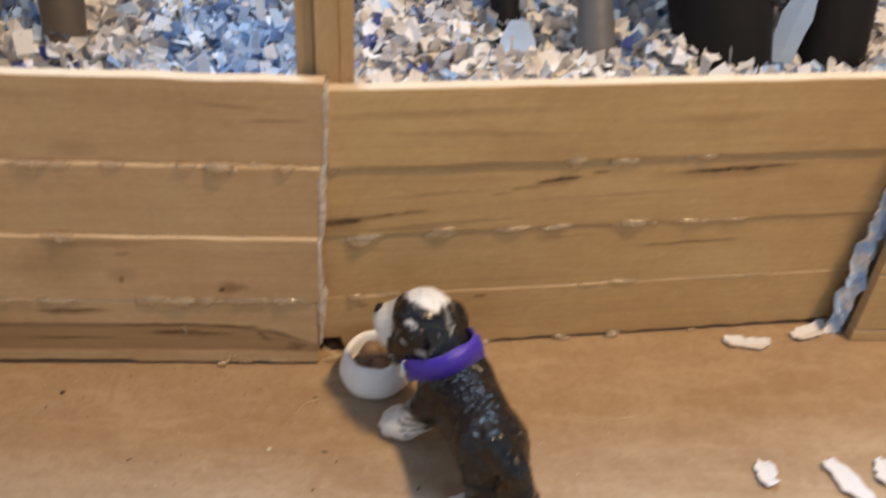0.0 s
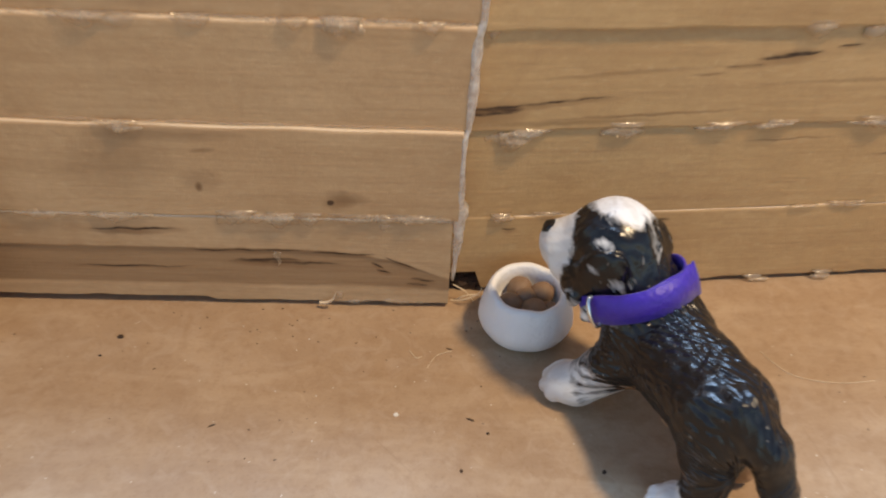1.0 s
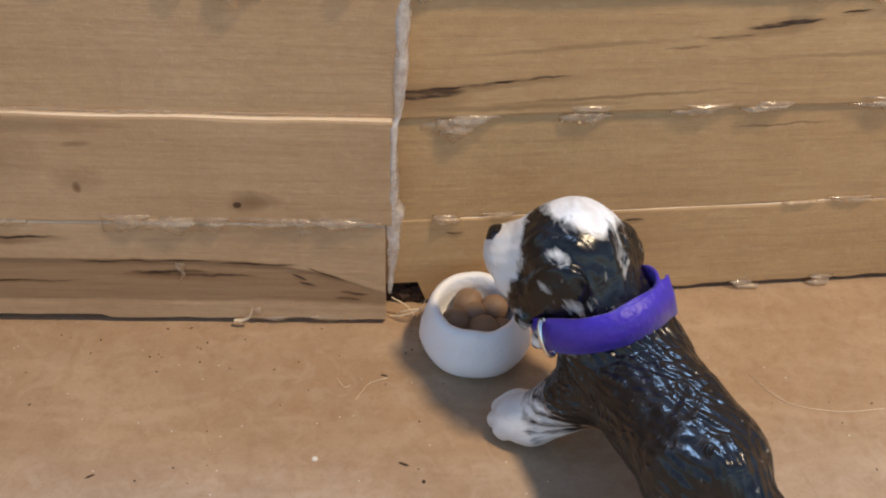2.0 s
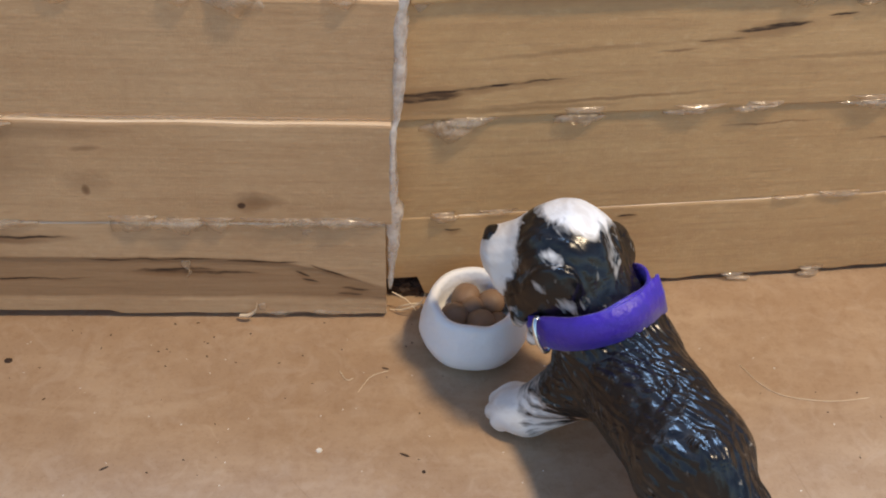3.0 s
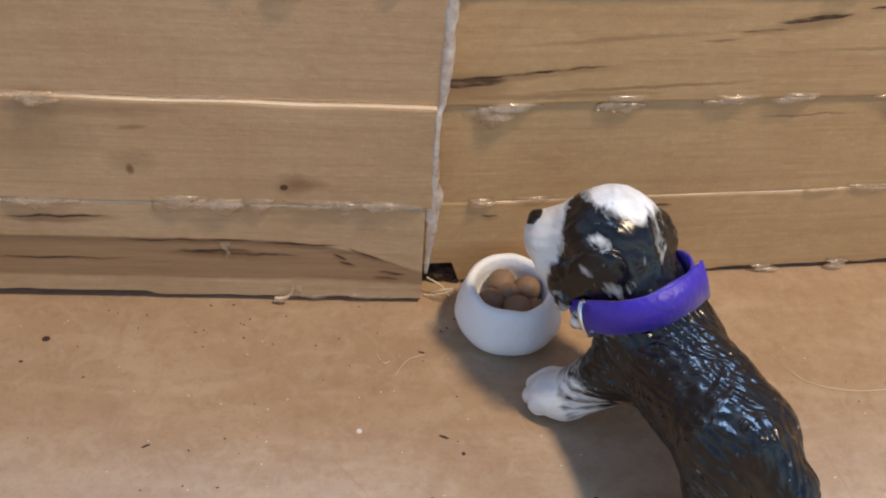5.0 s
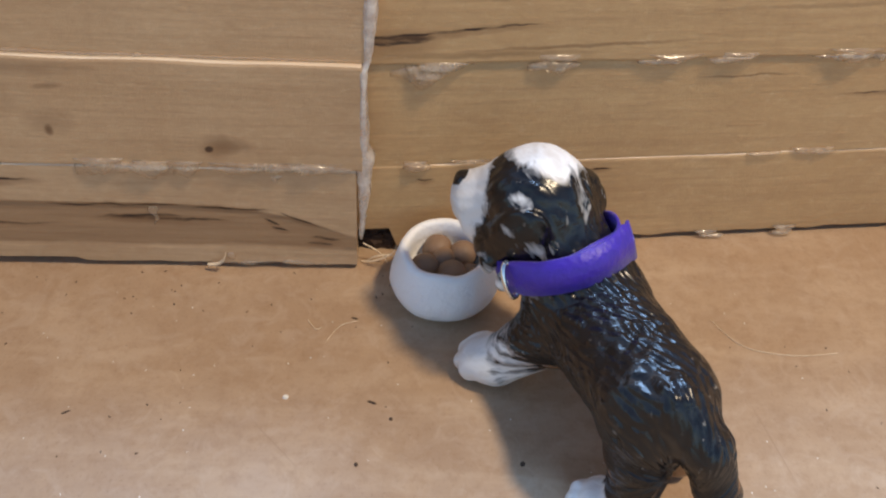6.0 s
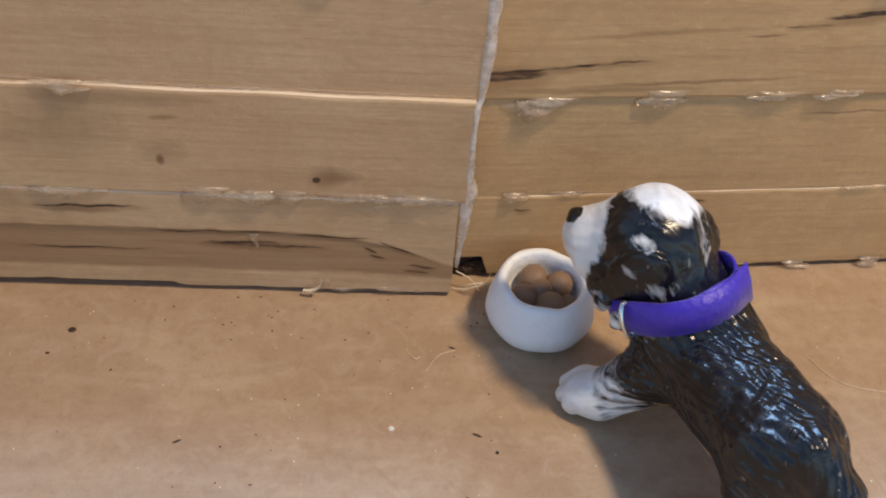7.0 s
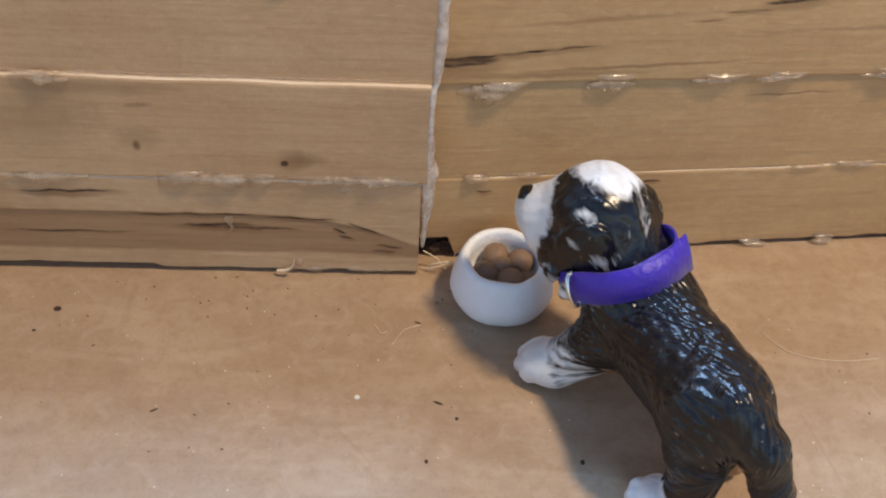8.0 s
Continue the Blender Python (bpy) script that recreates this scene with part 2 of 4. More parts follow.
def glue_material(name, low, high, tone):
    """Dried hot glue: half clear, glossy, milky in places."""
    m, n, l, b = mat(name, 0.16, color=tone)
    milky = noise_tex(n, l, coords(n, l), 6, 4)
    bp = n.new("ShaderNodeBump")
    bp.inputs["Strength"].default_value, bp.inputs["Distance"].default_value = 0.4, 0.0003
    l.new(noise_tex(n, l, coords(n, l), 6, 3), bp.inputs["Height"])
    l.new(bp.outputs[0], b.inputs["Normal"])
    b.inputs["Roughness"].default_value = 0.45
    clear = n.new("ShaderNodeBsdfTransparent")
    clear.inputs[0].default_value = (0.985, 0.965, 0.93, 1)
    body = n.new("ShaderNodeMixShader")
    l.new(ramp(n, l, milky, [(0.38, low), (0.68, high)]), body.inputs[0])
    l.new(clear.outputs[0], body.inputs[1])
    l.new(b.outputs[0], body.inputs[2])
    gloss = n.new("ShaderNodeBsdfGlossy")
    gloss.inputs["Roughness"].default_value = 0.16
    l.new(bp.outputs[0], gloss.inputs["Normal"])
    facing = n.new("ShaderNodeLayerWeight")
    facing.inputs["Blend"].default_value = 0.5
    l.new(bp.outputs[0], facing.inputs["Normal"])
    edge = math_node(n, l, "MULTIPLY_ADD", math_node(n, l, "POWER", facing.outputs["Facing"], 4.0), 0.35, 0.045)
    mx = n.new("ShaderNodeMixShader")
    l.new(edge, mx.inputs[0])
    l.new(body.outputs[0], mx.inputs[1])
    l.new(gloss.outputs[0], mx.inputs[2])
    l.new(mx.outputs[0], n["Material Output"].inputs["Surface"])
    return m
glue = glue_material("clear_glue", 0.14, 0.46, (0.68, 0.53, 0.36))
glue_pale = glue_material("milky_glue", 0.25, 0.60, (0.86, 0.83, 0.79))

def clay_material():
    m, n, l, b = mat("white_clay", 0.5)
    f = noise_tex(n, l, coords(n, l), 3.0, 5)
    l.new(mix(n, l, f, (0.90, 0.90, 0.90), (0.85, 0.84, 0.82)), b.inputs["Base Color"])
    bump(n, l, b, noise_tex(n, l, coords(n, l), 5, 6, 0.65), 0.6, 0.0006)
    return m
clay = clay_material()

def kibble_material():
    m, n, l, b = mat("brown_clay", 0.6)
    f = noise_tex(n, l, coords(n, l), 9.0, 5)
    l.new(mix(n, l, f, (0.27, 0.17, 0.10), (0.19, 0.115, 0.065)), b.inputs["Base Color"])
    bump(n, l, b, f, 0.4, 0.0004)
    return m
kibble_brown = kibble_material()

def fur_material():
    m, n, l, b = mat("painted_fur", 0.36)
    at = n.new("ShaderNodeAttribute")
    at.attribute_name = "paint"
    sep = n.new("ShaderNodeSeparateColor")
    l.new(at.outputs["Color"], sep.inputs[0])
    grain = noise_tex(n, l, coords(n, l), 11, 5, 0.7)
    fl = n.new("ShaderNodeAttribute")
    fl.attribute_name = "flow"
    def flow_map(scale):
        mp = n.new("ShaderNodeMapping")
        mp.inputs["Scale"].default_value = scale
        l.new(fl.outputs["Vector"], mp.inputs["Vector"])
        return mp.outputs[0]
    fs = n.new("ShaderNodeSeparateXYZ")
    l.new(fl.outputs["Vector"], fs.inputs[0])
    # carved locks: wavering grooves along the body, broken into tufts
    warp = noise_tex(n, l, flow_map((2.6, 1.7, 2.0)), 1.0, 2, 0.5)
    tuft = noise_tex(n, l, flow_map((5.5, 4.0, 5.0)), 1.0, 3, 0.6, 0.6)
    lockmap = n.new("ShaderNodeTexVoronoi")
    lockmap.inputs["Scale"].default_value, lockmap.inputs["Randomness"].default_value = 1.0, 1.0
    bent = n.new("ShaderNodeVectorMath")
    bent.operation = "ADD"
    l.new(flow_map((4.2, 2.3, 3.4)), bent.inputs[0])
    l.new(math_node(n, l, "MULTIPLY", warp, 1.2), bent.inputs[1])
    l.new(bent.outputs[0], lockmap.inputs["Vector"])
    lock = n.new("ShaderNodeSeparateColor")
    l.new(lockmap.outputs["Color"], lock.inputs[0])
    slant = math_node(n, l, "MULTIPLY", math_node(n, l, "MULTIPLY_ADD", lock.outputs[0], 70.0, -25.0), fs.outputs[1])
    phase = math_node(n, l, "ADD", math_node(n, l, "MULTIPLY_ADD", fs.outputs[0], 84.0, slant), math_node(n, l, "MULTIPLY_ADD", lock.outputs[1], 6.28, math_node(n, l, "MULTIPLY", warp, 12.0)))
    groove = math_node(n, l, "MULTIPLY_ADD", math_node(n, l, "SINE", phase), 0.5, 0.5)
    groove = math_node(n, l, "MULTIPLY", groove, ramp(n, l, tuft, [(0.36, 0.0), (0.6, 1.0)]))
    hair = noise_tex(n, l, flow_map((16.0, 3.2, 6.0)), 1.0, 3, 0.6, 0.5)
    soft = math_node(n, l, "MULTIPLY_ADD", noise_tex(n, l, flow_map((15.0, 3.0, 7.0)), 1.0, 3, 0.6, 0.4), 1.3, -0.65)
    white = ramp(n, l, math_node(n, l, "ADD", sep.outputs[0], soft), [(0.36, 0.0), (0.64, 1.0)])
    tan = ramp(n, l, math_node(n, l, "ADD", sep.outputs[1], soft), [(0.36, 0.0), (0.66, 1.0)])
    dark = mix(n, l, ramp(n, l, grain, [(0.4, 0.0), (0.7, 1.0)]), (0.004, 0.004, 0.005), (0.013, 0.011, 0.011))
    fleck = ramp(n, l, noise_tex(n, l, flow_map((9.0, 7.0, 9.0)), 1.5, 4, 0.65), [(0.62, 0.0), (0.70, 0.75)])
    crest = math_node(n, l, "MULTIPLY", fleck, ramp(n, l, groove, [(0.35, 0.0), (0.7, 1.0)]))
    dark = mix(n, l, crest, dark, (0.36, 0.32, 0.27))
    col = mix(n, l, tan, dark, (0.30, 0.16, 0.075))
    # white fur browned in the hair creases: shade of the relief put into colour
    pale = mix(n, l, math_node(n, l, "MULTIPLY", ramp(n, l, hair, [(0.36, 1.0), (0.55, 0.0)]), 0.35), (0.80, 0.78, 0.75), (0.42, 0.34, 0.26))
    col = mix(n, l, white, col, pale)
    l.new(col, b.inputs["Base Color"])
    l.new(mix(n, l, white, (0.26, 0.26, 0.26), (0.5, 0.5, 0.5)), b.inputs["Roughness"])
    groove = math_node(n, l, "MULTIPLY", groove, math_node(n, l, "MULTIPLY_ADD", white, -0.75, 1.0))
    height = math_node(n, l, "ADD", groove, math_node(n, l, "MULTIPLY", hair, 0.5))
    bump(n, l, b, height, 0.45, 0.0003)
    return m
fur = fur_material()

def plastic_coat(name, a, c, rough, gloss=0.5):
    m, n, l, b = mat(name, rough)
    b.inputs["Specular IOR Level"].default_value = gloss
    f = noise_tex(n, l, coords(n, l), 1.2, 5)
    l.new(mix(n, l, f, a, c), b.inputs["Base Color"])
    bump(n, l, b, noise_tex(n, l, coords(n, l), 5, 4), 0.3, 0.0004)
    return m
coat_black = plastic_coat("black_plastic", (0.008, 0.008, 0.009), (0.014, 0.013, 0.013), 0.6, 0.2)
coat_grey = plastic_coat("grey_plastic", (0.17, 0.165, 0.165), (0.11, 0.105, 0.105), 0.5)
coat_brown = plastic_coat("dun_plastic", (0.075, 0.055, 0.04), (0.16, 0.12, 0.085), 0.5)

def ribbon_material():
    m, n, l, b = mat("purple_ribbon", 0.42, color=(0.075, 0.02, 0.50))
    w = noise_tex(n, l, coords(n, l, (1, 1, 1)), 14, 4)
    l.new(mix(n, l, w, (0.026, 0.008, 0.26), (0.062, 0.02, 0.45)), b.inputs["Base Color"])
    b.inputs["Sheen Weight"].default_value = 0.15
    bump(n, l, b, w, 0.5, 0.0003)
    return m
ribbon_purple = ribbon_material()
steel = mat("steel_wire", 0.18, 1.0, (0.75, 0.74, 0.72))[0]

def paper_material(name, palette, blue):
    m, n, l, b = mat(name, 0.8)
    g = n.new("ShaderNodeNewGeometry")
    patch = noise_tex(n, l, coords(n, l), 0.28, 2)
    r = g.outputs["Random Per Island"]
    base = ramp(n, l, r, palette)
    bl = ramp(n, l, math_node(n, l, "FRACT", math_node(n, l, "MULTIPLY", r, 7.3)), [(0.0, (0.16, 0.27, 0.48)), (0.25, (0.34, 0.52, 0.76)), (0.7, (0.52, 0.66, 0.84)), (1.0, (0.7, 0.77, 0.87))])
    pick = math_node(n, l, "GREATER_THAN", math_node(n, l, "ADD", math_node(n, l, "MULTIPLY", patch, 1.0), math_node(n, l, "MULTIPLY", math_node(n, l, "FRACT", math_node(n, l, "MULTIPLY", r, 31.7)), 0.35)), blue)
    col = mix(n, l, pick, base, bl)
    print_ = noise_tex(n, l, coords(n, l), 7, 3)
    col = mix(n, l, ramp(n, l, print_, [(0.6, 0.0), (0.68, 0.35)]), col, (0.25, 0.24, 0.26))
    l.new(col, b.inputs["Base Color"])
    return m
PALE = [(0.0, (0.80, 0.74, 0.67)), (0.3, (0.84, 0.82, 0.80)), (0.55, (0.74, 0.66, 0.56)), (0.82, (0.66, 0.62, 0.6)), (0.95, (0.42, 0.41, 0.43)), (0.985, (0.06, 0.09, 0.32))]
paper_mixed = paper_material("shredded_paper", PALE, 0.85)
paper_bluish = paper_material("blue_shredded_paper", PALE, 0.50)
paper_white = plastic_coat("white_paper", (0.78, 0.77, 0.77), (0.72, 0.7, 0.7), 0.8)
paper_blue = plastic_coat("blue_paper", (0.36, 0.52, 0.76), (0.5, 0.63, 0.82), 0.75)
def patchy_paper():
    m, n, l, b = mat("blue_white_paper", 0.75)
    f = noise_tex(n, l, coords(n, l), 1.6, 3)
    l.new(mix(n, l, ramp(n, l, f, [(0.44, 0.0), (0.52, 1.0)]), (0.40, 0.56, 0.80), (0.80, 0.80, 0.82)), b.inputs["Base Color"])
    bump(n, l, b, noise_tex(n, l, coords(n, l), 4, 4), 0.5, 0.0005)
    return m
paper_patchy = patchy_paper()
# for floor crumbs, and for the lump standing for shade in the wall gap
speck_gap_dark = mat("crumb_gap_dark", 0.8, 0, (0.045, 0.024, 0.013))[0]
pale_speck = mat("pale_crumb", 0.6, 0, (0.75, 0.7, 0.6))[0]
fibre_tan = mat("straw_fibre", 0.6, 0, (0.78, 0.66, 0.48))[0]

# ---- helpers for meshes ----
def mesh_ob(name, verts, faces, material, parent=None, label="", smooth=False):
    me = bpy.data.meshes.new(name)
    me.from_pydata([tuple(c * CM for c in v) for v in verts], [], faces)
    me.materials.append(material)
    if smooth:
        me.polygons.foreach_set("use_smooth", [True] * len(me.polygons))
    me.update()
    ob = new(name, me)
    if parent is not None:
        ob.parent = parent
    if label:
        tagged(ob, label)
    return ob


def tube(sections):
    """Verts and faces of a closed skin over rings of equal length."""
    k = len(sections[0])
    verts = [v for s in sections for v in s]
    faces = [(i * k + j, i * k + (j + 1) % k, (i + 1) * k + (j + 1) % k, (i + 1) * k + j) for i in range(len(sections) - 1) for j in range(k)]
    faces.append(tuple(range(k))[::-1])
    faces.append(tuple((len(sections) - 1) * k + j for j in range(k)))
    return verts, faces


def plank(name, x0, x1, z0, z1, yf, yb, material, parent, seed, wob=0.02, section=None, dz=0.0):
    """A board along x with worn edges; dz: rise of its far end."""
    rnd = random.Random(seed)
    n = max(6, int((x1 - x0) * (9 if section else 3)))
    secs = []
    for i in range(n + 1):
        f = i / n
        x = x0 + (x1 - x0) * f
        a = lambda s: wob * noise.noise((x * 1.1 + seed * 7.3, s * 5.1, seed))
        zt, zb, yy, c = z1 + a(1) + dz * f, z0 + a(2) + dz * f, yf + 0.6 * a(3), 0.035 + abs(a(4))
        ex = (0.03 * rnd.uniform(-1, 1)) if i in (0, n) else 0.0
        if section:
            prof = section(x, zb, zt, yy, c)
        else:
            prof = [(yb, zb), (yb, zt), (yy + c, zt), (yy + c * 0.3, zt - c * 0.3), (yy, zt - c), (yy, zb + c), (yy + c * 0.3, zb + c * 0.3), (yy + c, zb)]
        secs.append([(x + ex, y, z) for y, z in prof])
    v, f = tube(secs)
    ob = mesh_ob(name, v, f, material, parent)
    # top face and its front chamfer only get the colour lightened for lamplight
    ob.data.materials.append(lit_sawn_edge)
    k = len(secs[0])
    for i in range(len(secs) - 1):
        for j in (1, 2):
            ob.data.polygons[i * k + j].material_index = 1
    return ob


def box_bm(x0, x1, y0, y1, z0, z1, bev=0.03):
    bm = bmesh.new()
    bmesh.ops.create_cube(bm, size=1)
    for v in bm.verts:
        v.co = Vector(((x0 + x1) / 2 + v.co.x * (x1 - x0), (y0 + y1) / 2 + v.co.y * (y1 - y0), (z0 + z1) / 2 + v.co.z * (z1 - z0)))
    if bev:
        bmesh.ops.bevel(bm, geom=bm.edges[:], offset=bev, segments=2, affect="EDGES")
    return bm


def part(name, bm, material, parent=None, label="", smooth=False):
    for v in bm.verts:
        v.co *= CM
    me = bpy.data.meshes.new(name)
    bm.to_mesh(me)
    bm.free()
    me.materials.append(material)
    if smooth:
        me.polygons.foreach_set("use_smooth", [True] * len(me.polygons))
    ob = new(name, me)
    if parent is not None:
        ob.parent = parent
    if label:
        tagged(ob, label)
    return ob


def group_at(name, m=None):
    e = new(name)
    e.empty_display_size = 0.01
    if m is not None:
        e.matrix_world = m
    return e


def skin(field, lo, hi, step):
    """Surface net of field(X, Y, Z) = 0 (negative inside), in cm: verts array and quads."""
    ax = [np.arange(a, b + step, step) for a, b in zip(lo, hi)]
    X, Y, Z = np.meshgrid(*ax, indexing="ij")
    d = field(X, Y, Z)
    s = d < 0
    nx, ny, nz = [q - 1 for q in d.shape]
    corner = lambda arr, i, j, k: arr[i:i + nx, j:j + ny, k:k + nz]
    cnt = sum(corner(s, i, j, k).astype(int) for i in (0, 1) for j in (0, 1) for k in (0, 1))
    act = (cnt > 0) & (cnt < 8)
    acc, num = np.zeros(act.shape + (3,)), np.zeros(act.shape)
    for axis in range(3):
        for p in (0, 1):
            for q in (0, 1):
                o0 = [0, 0, 0]
                others = [k for k in range(3) if k != axis]
                o0[others[0]], o0[others[1]] = p, q
                o1 = list(o0)
                o1[axis] = 1
                a, b = corner(d, *o0), corner(d, *o1)
                cross = (a < 0) != (b < 0)
                t = np.where(cross, a / np.where(cross, a - b, 1), 0)
                pt = np.stack([np.full(act.shape, float(c)) for c in o0], -1)
                pt[..., axis] += t
                acc += np.where(cross[..., None], pt, 0)
                num += cross
    idx = -np.ones(act.shape, int)
    cells = np.argwhere(act)
    idx[act] = np.arange(len(cells))
    verts = (cells + acc[act] / num[act][:, None]) * step + np.array(lo)
    faces = []
    for axis in range(3):
        o = [k for k in range(3) if k != axis]
        sl0, sl1 = [slice(None)] * 3, [slice(None)] * 3
        sl0[axis], sl1[axis] = slice(0, -1), slice(1, None)
        a, b = s[tuple(sl0)], s[tuple(sl1)]
        for e in np.argwhere(a != b):
            if e[o[0]] < 1 or e[o[1]] < 1 or e[o[0]] >= d.shape[o[0]] - 1 or e[o[1]] >= d.shape[o[1]] - 1:
                continue
            quad = []
            for p, q in ((1, 1), (0, 1), (0, 0), (1, 0)):
                c = list(e)
                c[o[0]] -= p
                c[o[1]] -= q
                quad.append(int(idx[tuple(c)]))
            flip = a[tuple(e)] ^ (axis == 1)
            faces.append(tuple(quad if flip else quad[::-1]))
    return verts, faces


def cone(X, Y, Z, a, b, ra, rb):
    """Distance to a tapered capsule."""
    a, b = np.array(a, float), np.array(b, float)
    ab = b - a
    t = np.clip(((X - a[0]) * ab[0] + (Y - a[1]) * ab[1] + (Z - a[2]) * ab[2]) / (ab @ ab + 1e-9), 0, 1)
    return np.sqrt((X - a[0] - t * ab[0]) ** 2 + (Y - a[1] - t * ab[1]) ** 2 + (Z - a[2] - t * ab[2]) ** 2) - (ra + (rb - ra) * t)


def egg(X, Y, Z, c, r, turn=(0, 0, 0)):
    """Rough distance to a turned ellipsoid."""
    R = np.array(Euler([radians(q) for q in turn]).to_matrix())
    P = np.stack([X - c[0], Y - c[1], Z - c[2]], -1) @ R
    k = np.sqrt(((P / np.array(r)) ** 2).sum(-1))
    return (k - 1) * min(r)


def blend(a, b, k):
    h = np.clip(0.5 + 0.5 * (b - a) / k, 0, 1)
    return b + (a - b) * h - k * h * (1 - h)


# ---- floor ----
floor = part("floor", box_bm(-32, 36, -26, 30, -0.6, 0.0, 0.05), board_brown)
tagged(floor, "scuffed brown board floor of the toy stable", "floor", kind="structure")

# ---- wall of the first stall: four boards, each lower one a little proud ----
wall_left = tagged(group_at("wall_left"), "low wall of four bare pine boards with glue", "wall", kind="structure")
plank("plank", -14, 0.22, 4.50, 6.06, 0.08, 0.33, wood_left_upper, wall_left, 1)
plank("plank", -14, 0.11, 3.05, 4.51, 0.0, 0.28, wood_left_upper, wall_left, 2)
plank("plank", -14, 0.05, 1.64, 3.08, -0.075, 0.22, wood_left_knot, wall_left, 3)


def base_section(x, zb, zt, yy, c):
    f = min(1.0, max(0.0, (x + 2.2) / 2.2))
    ledge = 1.08 - 0.55 * f ** 2.2
    low = 0.34 + 0.04 * noise.noise((x, 3, 1))
    deep = 0.022 * (1 - f ** 3)
    jag = 0.05 * max(0.0, noise.noise((x * 2.2, 5, 2))) + (0.05 if x < -3.6 else 0.0)
    return [(0.25, zb), (0.25, zt), (yy + c, zt), (yy, zt - c), (yy, ledge), (yy + deep * 0.8, ledge - 0.05), (yy + deep, ledge - 0.12),
            (yy + deep, low + 0.06), (yy + 0.012, low), (yy + 0.01, zb + 0.06 + jag), (yy + 0.09, zb + jag)]


plank("plank", -14, 0.0, 0.03, 1.66, -0.06, 0.25, wood_left_base, wall_left, 4, section=base_section)

# ---- wall of the second stall ----
wall_right = tagged(group_at("wall_right", pose(0, 0.28 * CM, 0, 0, 0, 5.71)), "low wall of four bare pine boards with dried glue", "wall", kind="structure")
plank("plank", 0.26, 11.3, 4.36, 5.86, -0.085, 0.17, wood_right, wall_right, 11, dz=0.1)
plank("plank", 0.10, 11.3, 2.89, 4.41, -0.02, 0.2, wood_right_split, wall_right, 12, dz=0.06)
plank("plank", -0.02, 11.3, 1.42, 2.93, 0.022, 0.24, wood_right, wall_right, 13, dz=0.04)


def notched(x, zb, zt, yy, c):
    b = 0.40 if x < 0.5 else zb + 0.04 * noise.noise((x * 2.5, 1, 7))
    return [(0.24, b), (0.24, zt), (yy + c, zt), (yy + c * 0.3, zt - c * 0.3), (yy, zt - c), (yy, b + c), (yy + c * 0.3, b + c * 0.3), (yy + c, b)]


plank("plank", -0.05, 11.3, 0.06, 1.45, 0.006, 0.22, wood_right, wall_right, 14, section=notched, dz=0.03)

# ---- short walls at both sides ----
wall_stub_left = tagged(group_at("wall_stub_left"), "stacked board wall jutting towards the yard", "wall", kind="structure")
for i, (xr, z0, z1, yf) in enumerate([(-6.60, 0.0, 1.55, -1.0), (-6.66, 1.53, 3.08, -0.96), (-6.55, 3.06, 4.38, -0.94), (-6.35, 4.36, 6.02, -0.96)]):
    plank("plank", -14, xr, z0, z1, yf, yf + 0.24, wood_left_upper, wall_stub_left, 31 + i)
wall_stub_right = tagged(group_at("wall_stub_right"), "board wall beside the stall gap", "wall", kind="structure")
for i, (xl, z0, z1) in enumerate([(11.42, 0.0, 0.3), (11.42, 0.32, 1.8), (11.45, 1.82, 3.3), (11.43, 3.32, 4.8), (11.45, 4.82, 6.0)]):
    plank("plank", xl, 24, z0, z1, 0.75, 1.0, wood_right, wall_stub_right, 41 + i)

# ---- roof posts behind the joint ----
for x0, x1, y0, y1, lab in [(-0.24, 0.05, 0.62, 1.05, "narrow dark pine post behind the stall wall"), (0.07, 0.46, 0.50, 0.9, "pale pine roof post behind the stall wall"),
                            (0.462, 0.7, 0.56, 0.8, "thin pine strip glued beside the post")]:
    bm = box_bm(x0, x1, y0, y1, 0.0 if x0 < 0 else 0.7, 13.0, 0.02)
    for v in bm.verts:
        v.co = Vector((v.co.z - 6, v.co.y, v.co.x))
    tagged(part("post", bm, wood_post), lab, "post", "roof posts").matrix_world = Matrix(((0, 0, 1, 0), (0, 1, 0, 0), (1, 0, 0, 6 * CM), (0, 0, 0, 1)))

# ---- back and side walls of the stable ----
for nm, b in (("wall_back", (-30, 34, 26, 26.6, 0, 14)), ("wall_west", (-30.6, -30, -2, 26.6, 0, 14)), ("wall_east", (34, 34.6, -2, 26.6, 0, 14))):
    tagged(part(nm, box_bm(*b), wood_post), "plain pine outer wall of the toy stable", "wall", kind="structure")

# ---- food bowl ----
def lathe(profile, seg, wob, seed):
    secs = []
    for r, z in profile:
        secs.append([((r * (1 + wob * noise.noise((math.cos(a) * 1.5 + seed, math.sin(a) * 1.5, z)))) * math.cos(a),
                      (r * (1 + wob * noise.noise((math.cos(a) * 1.5 + seed, math.sin(a) * 1.5, z)))) * math.sin(a),
                      z + (0.6 * wob * noise.noise((math.cos(a) * 2 + seed, math.sin(a) * 2, 9.0)) if z > 0.2 else 0)) for a in [2 * math.pi * k / seg for k in range(seg)]])
    return tube(secs)


v, f = lathe([(0.30, 0.0), (0.50, 0.0), (0.555, 0.03), (0.645, 0.13), (0.695, 0.27), (0.69, 0.40), (0.655, 0.57), (0.61, 0.73), (0.585, 0.785), (0.545, 0.81), (0.505, 0.80), (0.475, 0.76),
              (0.48, 0.6), (0.47, 0.42), (0.38, 0.33), (0.1, 0.30)], 64, 0.05, 2.0)
bowl = mesh_ob("food_bowl", v, f, clay, smooth=True)
bowl.location = Vector((1.11, -0.47, 0.001)) * CM
tagged(bowl, "hand-made white clay dog bowl on the board floor", "bowl")

